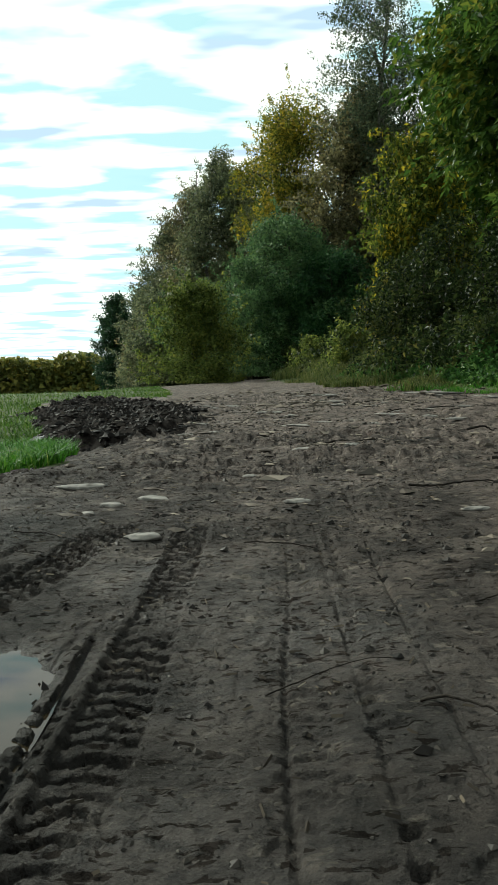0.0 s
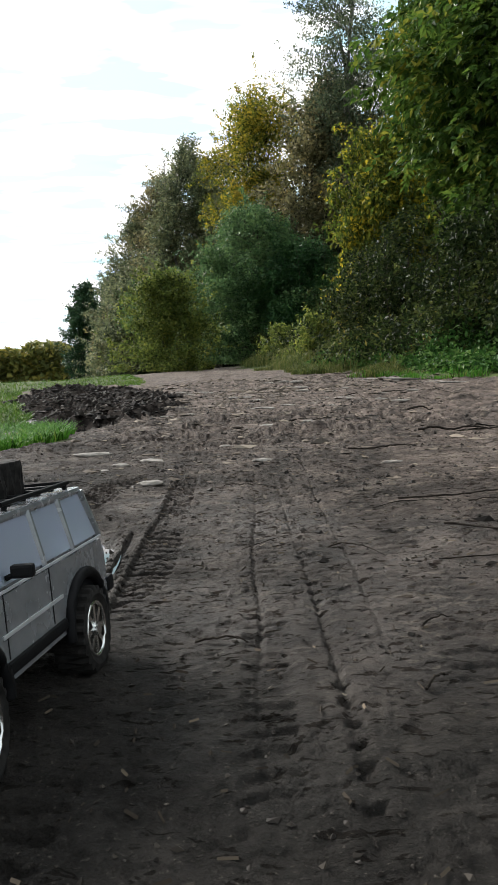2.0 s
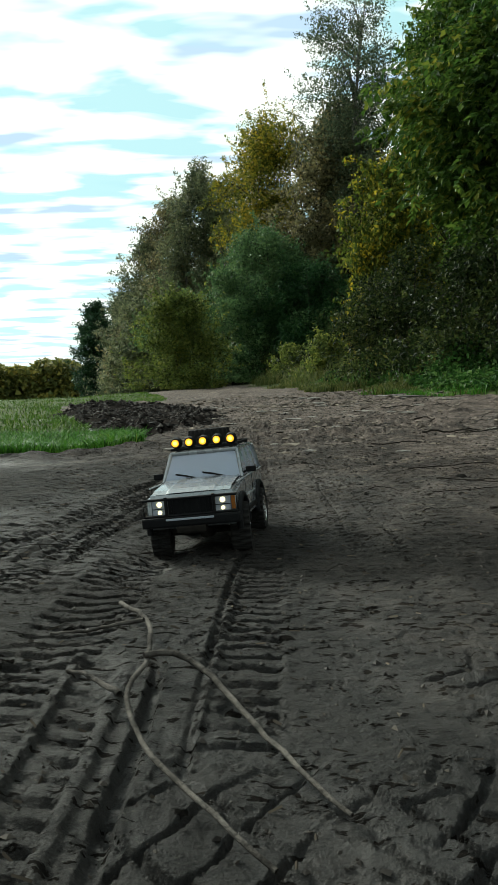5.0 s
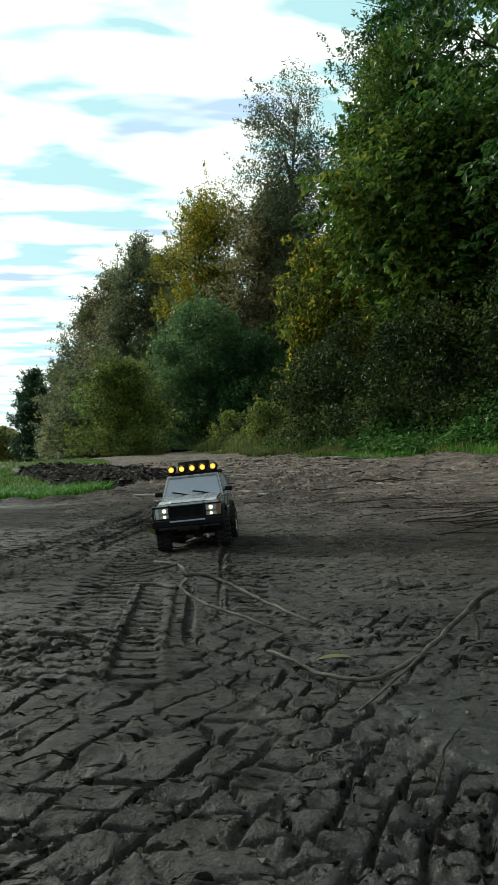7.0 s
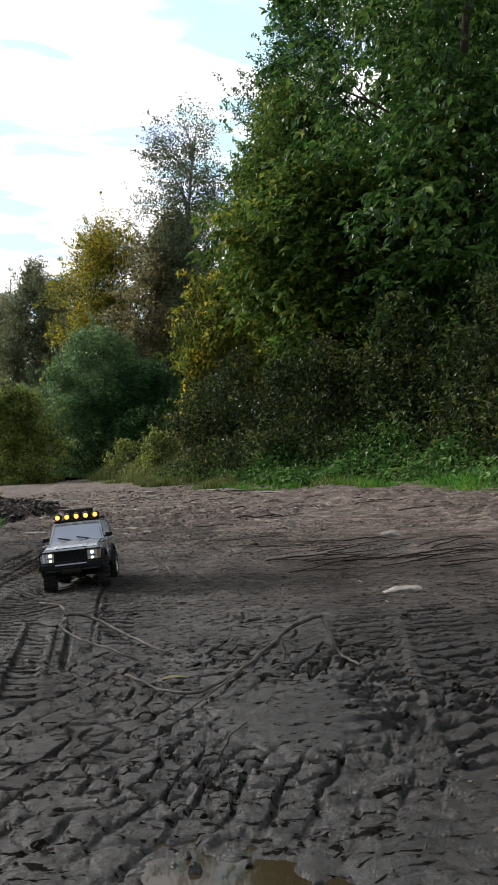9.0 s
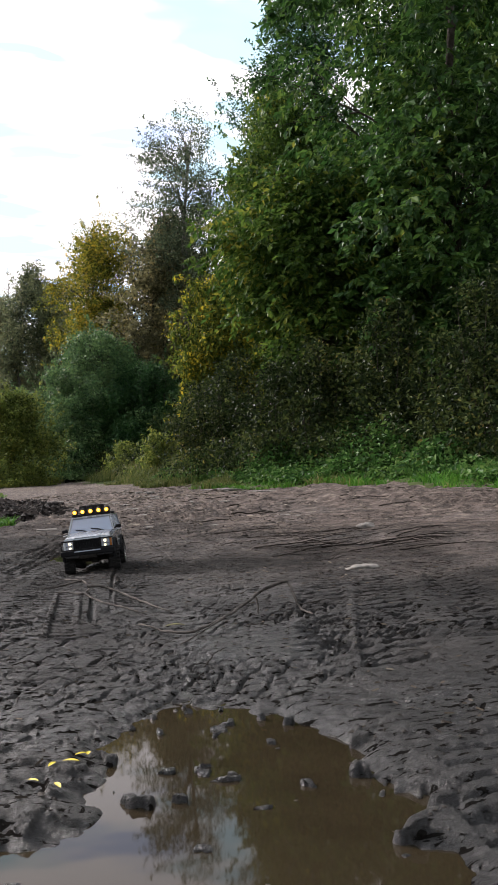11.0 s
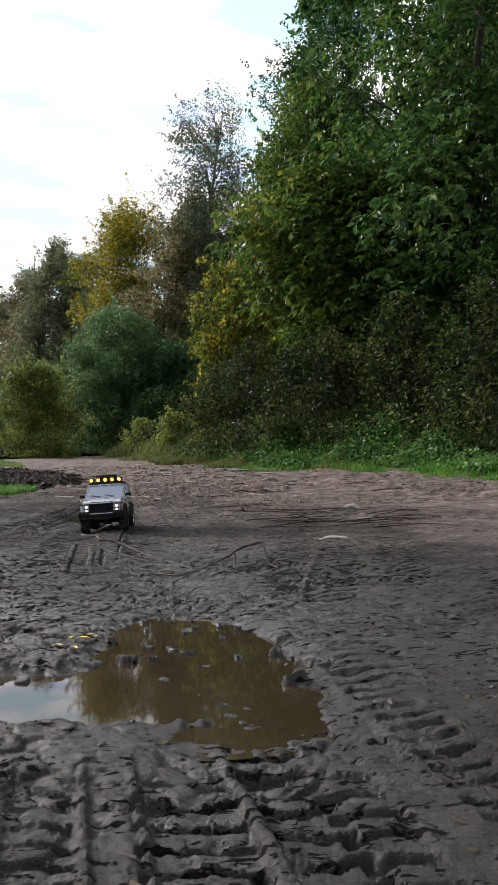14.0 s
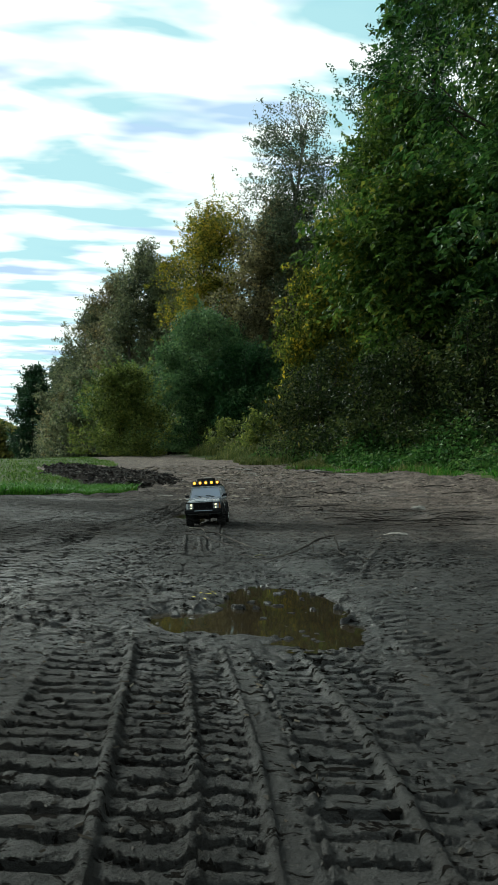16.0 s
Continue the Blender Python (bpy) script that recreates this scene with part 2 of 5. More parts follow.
    soaked_shaded = mix_col(nt, math_node(nt, "MULTIPLY", pit_shade, 0.35), soaked_shaded, (0.0035, 0.003, 0.0026))
    soaked_shaded = mix_col(nt, math_node(nt, "MULTIPLY", pit_shade2, 0.35), soaked_shaded, (0.004, 0.0034, 0.003))
    dull = math_node(nt, "SUBTRACT", 1.0, math_node(nt, "MAXIMUM", pit_shade, pit_shade2))
    L(soaked_shaded, b.inputs["Base Color"])
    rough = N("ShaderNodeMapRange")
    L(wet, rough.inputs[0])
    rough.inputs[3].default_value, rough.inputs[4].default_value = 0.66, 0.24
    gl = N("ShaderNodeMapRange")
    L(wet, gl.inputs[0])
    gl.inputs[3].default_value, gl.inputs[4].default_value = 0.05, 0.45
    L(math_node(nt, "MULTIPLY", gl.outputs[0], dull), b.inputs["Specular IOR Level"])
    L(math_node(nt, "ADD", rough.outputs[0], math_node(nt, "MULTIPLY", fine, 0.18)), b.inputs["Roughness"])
    torn = noise_node(nt, 38.0, 7.0, 0.72, pos, 0.6)
    torn.node.noise_type = "HETERO_TERRAIN"
    nb = bump(nt, b, torn, 1.0, 0.0065)
    nb = bump(nt, b, noise_node(nt, 95.0, 6.0, 0.75, pos), 1.0, 0.0085, nb)
    nb = bump(nt, b, pit_shade, 0.8, -0.003, nb)
    nb = bump(nt, b, pit_shade2, 0.8, -0.004, nb)
    bump(nt, b, noise_node(nt, 260.0, 4.0, 0.7, pos), 1.0, 0.0026, nb)
    return m


MUD = ground_material()
TURF = simple("turf_soil", (0.045, 0.060, 0.018), 0.95, 0, 0.55, 5.0, 0.03, 0.1)
SOIL = simple("black_soil", (0.012, 0.0098, 0.0085), 1.0, 0, 0.9, 26.0, 0.02, 0.02)


# ---- ground ----
def edge_x(y):
    """Where the grass bank begins, to the right of the track."""
    return 0.9 + 3.6 * np.exp(-np.maximum(y, -6) / 7.0) + 0.25 * np.sin(y * 1.3) - 0.05 * np.maximum(y - 16, 0)


def left_edge(y):
    """Where the field's grass begins, to the left of the track."""
    return np.interp(y, (-5, -1, 1.5, 2.6, 2.9, 3.5, 4.3, 8, 10, 10.8, 14, 28, 60), (-4.2, -3.4, -2.2, -1.0, -0.64, -0.72, -1.05, -2.15, -2.6, -1.35, -1.5, -3.6, -9.0)) + 0.04 * np.sin(y * 5.1)


def base_height(x, y):
    h = 0.05 * np.clip(x, 0, 6) + 0.010 * np.clip(y, 0, 30)
    h = h + 0.10 * np.clip(x - edge_x(y) - 0.15, 0, 9) * smooth(-8, 4, y)
    h = h - 0.09 * smooth(0.4, 1.1, -x) * smooth(1.2, 3.4, y)
    h = h - np.clip(0.020 * (y - 9), 0, 6) * smooth(1, 7, -x)
    return h


# tyre tracks: centre x at y = 0, slope, bend, half width, from y, to y, depth, lug pitch, skew, rib
TRACKS_AHEAD = (
    (-0.064, 0.004, 0.000, 0.030, 0.60, 1.75, 0.012, 0.029, 0.50, 0),
    (-0.120, 0.000, 0.000, 0.020, 0.45, 1.05, 0.007, 0.034, -0.40, 0),
    (-0.312, 0.000, 0.000, 0.066, -0.90, -0.24, 0.014, 0.031, 0.12, 0),
    (-0.300, 0.050, 0.000, 0.050, -0.42, 0.25, 0.009, 0.034, -0.30, 0),
    (-0.100, 0.055, 0.000, 0.036, -0.60, 0.32, 0.0095, 0.030, 0.12, 0),
    (-0.440, 0.110, 0.020, 0.040, -0.10, 1.75, 0.014, 0.030, 0.9, 0),
    (-0.570, 0.150, 0.020, 0.040, -0.30, 1.50, 0.012, 0.032, -0.8, 0),
    (0.085, 0.020, 0.0, 0.022, 0.10, 2.10, 0.0022, 0.030, 0.2, 0),
    (0.145, 0.020, 0.0, 0.006, 0.10, 2.30, 0.004, 0.040, 0.0, 0),
    (0.270, 0.040, 0.0, 0.030, 0.30, 2.30, 0.0018, 0.034, 0.3, 0),
)
TRACKS_WET = (
    (-0.450, 0.000, 0.0, 0.052, -3.60, -1.75, 0.014, 0.038, 0.05, 0),
    (-0.350, 0.000, 0.0, 0.036, -3.60, -1.95, 0.018, 0.034, -0.25, 0),
    (-0.280, 0.000, 0.0, 0.026, -3.60, -2.00, 0.015, 0.030, 0.35, 0),
    (-0.160, 0.005, 0.0, 0.042, -3.60, -1.95, 0.015, 0.040, 0.10, 0),
    (-0.068, 0.003, 0.0, 0.032, -3.60, -1.85, 0.011, 0.042, -0.35, 0),
    (0.040, 0.030, 0.0, 0.030, -3.60, -1.60, 0.008, 0.038, 0.30, 0),
    (0.150, 0.030, 0.0, 0.030, -3.60, -1.60, 0.007, 0.036, -0.30, 0),
    (0.480, 0.300, 0.0, 0.050, -1.15, -0.45, 0.016, 0.036, 0.05, 0),
    (0.640, 0.340, 0.0, 0.055, -1.25, -0.40, 0.017, 0.038, 0.0, 0),
)
TRACKS_BEHIND = (
    (-0.420, 0.100, 0.0, 0.160, -1.50, -0.50, 0.0080, 0.055, 0.50, 0),
    (0.830, 0.360, 0.0, 0.050, -1.20, 0.10, 0.016, 0.038, -0.10, 0),
    (-0.820, 0.150, 0.0, 0.060, -1.40, 0.40, 0.015, 0.042, 0.20, 0),
    (-0.660, 0.050, 0.0, 0.070, -1.60, 0.60, 0.014, 0.045, 0.2, 0),
    (-0.540, 0.250, 0.0, 0.050, -1.70, -0.30, 0.013, 0.040, -0.5, 0),
)
# crossing cuts: angle of the cuts in degrees, spacing, depth, least strength
HATCH = ((58, 0.037, 0.012, -0.22), (-54, 0.044, 0.010, 0.05), (10, 0.034, 0.010, 0.25))
TREADS = TRACKS_AHEAD + TRACKS_WET + TRACKS_BEHIND
GROOVES = (  # narrow furrows: x at y = 0, slope, half width, from y, to y, depth
    (-0.116, 0.000, 0.0045, 0.45, 1.16, 0.011),
    (-0.148, 0.010, 0.0045, 0.45, 1.14, 0.007),
    (-0.192, 0.022, 0.006, -0.72, -0.30, 0.010),
    (-0.132, 0.055, 0.004, -0.60, 0.30, 0.008),
    (0.078, 0.018, 0.0028, 0.20, 1.70, 0.004),
    (-0.502, 0.135, 0.0060, 0.10, 1.50, 0.012),
    (-0.465, 0.130, 0.0050, 0.15, 1.45, 0.011),
    (-0.419, 0.126, 0.0060, 0.10, 1.30, 0.012),
    (-0.560, 0.150, 0.0060, 0.10, 1.60, 0.012),
    (0.150, 0.008, 0.0025, 0.20, 1.70, 0.004),
    (0.205, 0.020, 0.0025, 0.40, 1.90, 0.004),
)
# long ridges between the treads: x at y = 0, slope, half width, from y, to y, height
RIBS = (
    (-0.395, 0.0, 0.0075, -3.6, -1.95, 0.0055),
    (-0.312, 0.0, 0.0070, -3.6, -1.95, 0.0055),
    (-0.248, 0.0, 0.0040, -3.6, -1.95, 0.0055),
    (-0.205, 0.0, 0.0040, -3.6, -1.95, 0.0055),
    (-0.117, 0.0, 0.0070, -3.6, -1.95, 0.0055),
    (-0.282, 0.016, 0.0060, -0.88, -0.26, 0.0080),
    (-0.229, 0.016, 0.0070, -0.78, -0.30, 0.0050),
    (-0.126, 0.070, 0.0055, -0.62, 0.10, 0.0060),
    (-0.104, 0.014, 0.0055, 0.42, 1.68, 0.0065),
)


def cracked(x, y, seed):
    """Flat clods with steep sides: 0 to 1."""
    return smooth(-0.05, 0.07, fbm(x, y, seed, 3))


def ridged(x, y, seed, octaves=4):
    """Sharp crests between hollows, 0 to 1."""
    out, amp, tot = 0, 1.0, 0.0
    for k in range(octaves):
        out = out + amp * (1 - np.abs(vnoise(x * 2.1**k + 7.7 * k, y * 2.1**k - 3.3 * k, seed + k)) * 1.6)
        tot += amp
        amp *= 0.52
    return np.clip(out / tot, 0, 1)


def cells(x, y, seed):
    """Broken plates: the distance to the nearest crack, a number for each plate, and its tilt."""
    i0, j0 = np.floor(x), np.floor(y)
    f1, f2, who, tilt = np.full_like(x, 9.0), np.full_like(x, 9.0), np.zeros_like(x), np.zeros_like(x)
    for di in (-1, 0, 1):
        for dj in (-1, 0, 1):
            i, j = i0 + di, j0 + dj
            dx, dy = i + _hash(i, j, seed) - x, j + _hash(i, j, seed + 1) - y
            d = np.hypot(dx, dy)
            num = _hash(i, j, seed + 2)
            near = d < f1
            f2 = np.where(near, f1, np.minimum(f2, d))
            who = np.where(near, num, who)
            tilt = np.where(near, dx * np.cos(num * 44) + dy * np.sin(num * 44), tilt)
            f1 = np.where(near, d, f1)
    return f2 - f1, who, tilt


def heap_mask(x, y):
    c = np.interp(y, (3.6, 4.2, 6, 8, 10.2), (-0.62, -0.72, -1.02, -1.42, -2.0))
    w = np.interp(y, (3.5, 4.2, 6, 8, 9.6, 10.3), (0.02, 0.36, 0.52, 0.62, 0.40, 0.02))
    return smooth(1.30, 0.55, np.abs(x - c) / w + 0.45 * fbm(x * 3.1, y * 2.2, 85, 3)) * (y > 3.5) * (y < 10.3)


def ground_height(x, y):
    shape = np.shape(x)
    x, y = np.ravel(x).astype(float), np.ravel(y).astype(float)
    h = base_height(x, y)
    far = np.hypot(x, y)
    h = h + 0.05 * fbm(x * 0.25, y * 0.25, 31, 2) * smooth(6, 14, far)
    m = np.nonzero(far < 40)[0]
    if len(m):
        h[m] += near_relief(x[m], y[m])
    m = np.nonzero((y < 2.4) & (y > -3.7) & (np.abs(x) < 1.3))[0]
    if len(m):
        h[m] += treads(x[m], y[m])
    return h.reshape(shape)


def hatch_mask(x, y):
    """Where crossing tread cuts cover the trodden mud."""
    m = smooth(-1.36, -1.12, y) * (1 - smooth(-0.62, -0.50, y)) * (1 - smooth(0.16, 0.34, np.abs(x + 0.15) - 0.12))
    ladder = (1 - smooth(0.06, 0.10, np.abs(x + 0.29))) * smooth(-0.92, -0.84, y)
    return m * (1 - slick_mask(x, y)) * (1 - ladder)


def slick_mask(x, y):
    """A smooth wet patch pressed flat beside the bent branch."""
    return 1 - smooth(0.75, 1.25, np.hypot((x - 0.065) / 0.095, (y + 0.965) / 0.135) + 0.2 * vnoise(x * 16, y * 16, 36))


def churn_mask(x, y):
    """Wet mud cut up round the large puddle."""
    q = np.hypot((x + 0.10) / 0.80, (y + 1.62) / 0.52) + 0.16 * vnoise(x * 4, y * 4, 37)
    return 1 - smooth(0.72, 1.05, q)


def near_relief(x, y):
    near = 1 - smooth(12, 40, np.hypot(x, y))
    h = near * (0.012 * fbm(x * 1.6, y * 1.6, 3, 2) + 0.0035 * fbm(x * 6, y * 6, 11, 2))
    rough = 0.25 + 0.75 * smooth(-0.1, 0.7, fbm(x * 1.4, y * 1.4, 41, 2))
    up = smooth(1.2, 3.0, y + 0.8 * np.clip(x, -0.3, 3))
    churn, slick = churn_mask(x, y), slick_mask(x, y)
    hatch = hatch_mask(x, y)
    calm = (1 - 0.85 * slick) * (1 - churn) * (1 - 0.2 * hatch)
    patch = smooth(-0.2, 0.5, vnoise(x * 5, y * 5, 23))
    h = h + near * up * rough * (0.010 * cracked(x * 16, y * 16, 21) * patch + 0.007 * cracked(x * 36, y * 36, 25) * (1 - 0.6 * patch))
    # trodden mud: thin flakes, shallow pits and creases
    wx, wy = x + 0.015 * vnoise(x * 8, y * 8, 55), y + 0.015 * vnoise(x * 8, y * 8, 56)
    edge, who, lean = cells(wx * 26, wy * 17, 24)
    flake = smooth(0.0, 0.22, edge) * (0.3 + 0.7 * who) + 0.35 * lean
    h = h + near * (1 - up) * calm * (0.0018 * flake * (0.15 + 0.85 * patch) + 0.0028 * ridged(wx * 34, wy * 26, 26, 3))
    h = h - near * (0.0028 + 0.007 * up) * smooth(0.50, 0.62, fbm(x * 24, y * 34, 27, 3)) * (0.4 + 0.6 * rough) * calm
    # slabs and torn crests of wet mud round the puddle
    wob = 0.020 * vnoise(x * 14, y * 14, 57) + 0.010 * vnoise(x * 40, y * 40, 58)
    qa = ((x + 0.088 + wob) / 0.150) ** 2 + ((y + 1.585 + wob) / 0.275) ** 2
    qb = ((x + 0.234 + wob) / 0.136) ** 2 + ((y + 1.755 - wob) / 0.105) ** 2
    hollow = np.maximum(np.exp(-(qa**2)), np.exp(-(qb**2)))
    shore = np.exp(-((np.minimum(qa, qb) / 2.2) ** 2))
    ux, uy = wx + 0.014 * fbm(x * 24, y * 24, 50, 2), wy + 0.014 * fbm(x * 24, y * 24, 51, 2)
    slab, each, lean = cells(ux * 14, uy * 17, 52)
    chip, small, lean2 = cells(ux * 36, uy * 42, 54)
    torn = fbm(wx * 10, wy * 14, 53, 4)
    amount = churn * (1 - 0.55 * shore) * (0.40 + 0.60 * smooth(0.20, -0.05, x)) * (0.55 + 0.45 * smooth(-0.4, 0.3, vnoise(x * 5, y * 5, 60)))
    big = 0.15 + 0.85 * smooth(-1.22, -1.50, y)
    h = h + 0.6 * amount * (big * (0.014 * torn + 0.009 * (each - 0.5) + 0.010 * lean - 0.006 * (1 - smooth(0.0, 0.12, slab))) + 0.005 * (small - 0.5) + 0.007 * lean2 + 0.0028 * fbm(x * 80, y * 80, 62, 2)) + churn * 0.004 * shore
    # rut under the wheels
    h = h - 0.017 * np.exp(-(((x + 0.235 - 0.1 * (y - 0.3)) / 0.045) ** 2)) * smooth(0.0, 0.15, y) * (1 - smooth(0.8, 1.1, y))
    # puddle hollows: a body, an arm to one side and low muddy islands
    h = h - 0.042 * hollow
    isle = np.exp(-(((x - 0.055) / 0.10) ** 2 + ((y + 1.70) / 0.10) ** 2))
    h = h + hollow * isle * 0.026 * smooth(-0.05, 0.45, fbm(x * 26, y * 34, 59, 2))
    h = h + hollow * 0.024 * smooth(0.74, 0.90, fbm(x * 34, y * 40, 64, 2))
    xr = x + 0.238 - 0.16 * (y - 0.86)
    h = h - 0.026 * np.exp(-(((xr / 0.074) ** 2 + ((y - 0.88) / 0.25) ** 2) ** 2))
    # ploughed-up dark soil beside the track
    heap = heap_mask(x, y)
    furrow = 0.5 + 0.5 * np.sin((x * 0.9 + y * 0.35) * 9 + 2.5 * vnoise(x * 1.3, y * 1.3, 82))
    h = h + heap * (0.020 * furrow + 0.040 * np.abs(fbm(x * 7, y * 6, 81, 3)) + 0.026 * cracked(x * 15, y * 12, 83))
    # broken earth further up: low banks, slabs and clods
    lumps = smooth(1.5, 2.8, y + 0.35 * np.abs(x)) * (1 - smooth(10, 15, y)) * smooth(0.05, 0.55, x - left_edge(y)) * (1 - heap)
    belt = smooth(-0.25, 0.45, fbm(x * 0.8, y * 0.7, 95, 2))
    plate, tone, _ = cells(x * 5 + 0.8 * vnoise(x * 9, y * 9, 96), y * 3.2 + 0.8 * vnoise(x * 9, y * 9, 97), 98)
    h = h + lumps * (0.030 * np.clip(fbm(x * 3.4, y * 2.6, 91, 4) - 0.1, 0, 1) + belt * (0.024 * tone * smooth(0.02, 0.14, plate) + 0.014 * cracked(x * 11, y * 8, 93)))
    return h


def treads(x, y):
    """Tyre prints: flat pads parted by steep notches, and raised ribs."""
    h = np.zeros_like(x)
    for k, (x0, a, c, w, y0, y1, depth, pitch, skew, rib) in enumerate(TREADS):
        xc = x0 + a * y + c * y * y
        m = np.nonzero((np.abs(x - xc) < w + 0.04) & (y > y0) & (y < y1))[0]
        if not len(m):
            continue
        xm, ym = x[m], y[m]
        u = xm - xc[m] - 0.006 * vnoise(ym * 3, ym * 0, 60 + k)
        worn = 0.15 + 0.85 * smooth(-0.65, 0.15, fbm(xm * 7, ym * 6, 70 + k, 2))
        if pitch > 0.05:
            worn = smooth(-0.35, 0.10, fbm(xm * 8, ym * 8, 70 + k, 2))
        inside = smooth(y0, y0 + 0.12, ym) * (1 - smooth(y1 - 0.15, y1, ym)) * worn
        bed = 1 - smooth(w - 0.004, w + 0.004, np.abs(u))
        rim = np.exp(-(((np.abs(u) - w - 0.008) / 0.006) ** 2))
        v = (ym + skew * np.abs(u) + (0.0075 if pitch < 0.05 else 0.014) * fbm(xm * 20, ym * 20, 90 + k, 2)) / pitch + 0.37 * k
        f = v - np.floor(v)
        n0 = 0.56 if pitch < 0.05 else 0.78
        notch = smooth(n0, n0 + 0.07, f) * (1 - smooth(0.93, 1.0, f)) * (0.55 + 0.45 * vnoise(xm * 31, ym * 31, 230 + k) + 0.25)
        h[m] += inside * depth * (0.10 * rim - bed * (0.12 - 0.35 * (f - 0.3) + 2.1 * notch))
        if rib:
            h[m] += inside * bed * depth * 0.8 * np.exp(-((u / 0.005) ** 2))
    on = hatch_mask(x, y)
    m = np.nonzero(on > 0.01)[0]
    xm, ym, om = x[m], y[m], on[m]
    for k, (angle, pitch, depth, least) in enumerate(HATCH):
        c, sn = math.cos(radians(angle)), math.sin(radians(angle))
        v = (-sn * xm + c * ym + 0.013 * vnoise(xm * 7, ym * 7, 300 + k) + 0.006 * vnoise(xm * 34, ym * 34, 304 + k)) / pitch
        f = v - np.floor(v)
        along = (c * xm + sn * ym) * 9 + 40 * np.floor(v)
        there = smooth(least - 0.25, least + 0.30, 0.8 * vnoise(along, np.floor(v) * 3.7, 308 + k) + 0.7 * fbm(xm * 7, ym * 7, 312 + k, 2))
        cutting = smooth(0.74, 0.80, f) * (1 - smooth(0.93, 1.0, f))
        h[m] += om * there * depth * (0.5 * (np.minimum(f, 0.8) - 0.4) * (1 - smooth(0.93, 1.0, f)) - 1.2 * cutting)
    for k, (x0, a, w, y0, y1, depth) in enumerate(GROOVES):
        u = x - x0 - a * y - 0.004 * vnoise(y * 5, y * 0, 260 + k)
        on = smooth(y0, y0 + 0.08, y) * (1 - smooth(y1 - 0.08, y1, y)) * (0.45 + 0.55 * smooth(-0.4, 0.2, vnoise(x * 7, y * 7, 270 + k)))
        h = h - depth * on * (1 - smooth(w * 0.6, w * 1.5, np.abs(u)))
    # short prints that cross one another
    rng = np.random.default_rng(17)
    for k in range(18):
        cx, cy = rng.uniform(-0.75, 0.85), rng.uniform(-2.0, -0.25)
        ang, half, w = rng.normal(0, 0.7), rng.uniform(0.12, 0.30), rng.uniform(0.030, 0.060)
        depth, pitch, skew = rng.uniform(0.003, 0.006), rng.uniform(0.026, 0.040), rng.uniform(-0.9, 0.9)
        if abs(cx + 0.12) < 0.24 and cy > -1.45:
            continue
        dx, dy = x - cx, y - cy
        v = -dx * math.sin(ang) + dy * math.cos(ang)
        u = dx * math.cos(ang) + dy * math.sin(ang)
        m = np.nonzero((np.abs(u) < w + 0.03) & (np.abs(v) < half))[0]
        if not len(m):
            continue
        u, v, xm, ym = u[m], v[m], x[m], y[m]
        inside = (1 - smooth(half * 0.7, half, np.abs(v))) * smooth(-0.7, 0.1, fbm(xm * 6, ym * 6, 140 + k, 2))
        bed = 1 - smooth(w - 0.004, w + 0.004, np.abs(u))
        f = (v + skew * np.abs(u) + 0.005 * vnoise(xm * 28, ym * 28, 180 + k)) / pitch
        f = f - np.floor(f)
        notch = smooth(0.70, 0.78, f) * (1 - smooth(0.92, 1.0, f))
        h[m] += inside * depth * (0.10 * np.exp(-(((np.abs(u) - w - 0.007) / 0.006) ** 2)) - bed * (0.08 + 1.7 * notch))
    for xr, a, w, y0, y1, high in RIBS:
        xx = x - xr - a * y - 0.004 * vnoise(y * 4, y * 0, 97)
        on = smooth(y0, y0 + 0.08, y) * (1 - smooth(y1 - 0.10, y1, y)) * smooth(-0.6, 0.2, vnoise(x * 3, y * 3, 99) + 0.5)
        h = h + on * high * (0.75 + 0.25 * vnoise(x * 12, y * 6, 98)) * (1 - smooth(w * 0.6, w * 1.2, np.abs(xx)))
    return h * (1 - 0.85 * slick_mask(x, y))


def spaced(lo, hi, step, *stages):
    """Even steps from lo to hi, then steps that grow stage by stage: (sign, factor, reach)."""
    mid = list(np.arange(lo, hi, step))
    out, back, v, s = [], [], mid[-1], step
    for sign, grow, reach in stages:
        if sign < 0 and not back:
            v, s = lo, step
        while sign * v < reach:
            s *= grow
            v += sign * s
            (out if sign > 0 else back).append(v)
    return np.array(back[::-1] + mid + out)


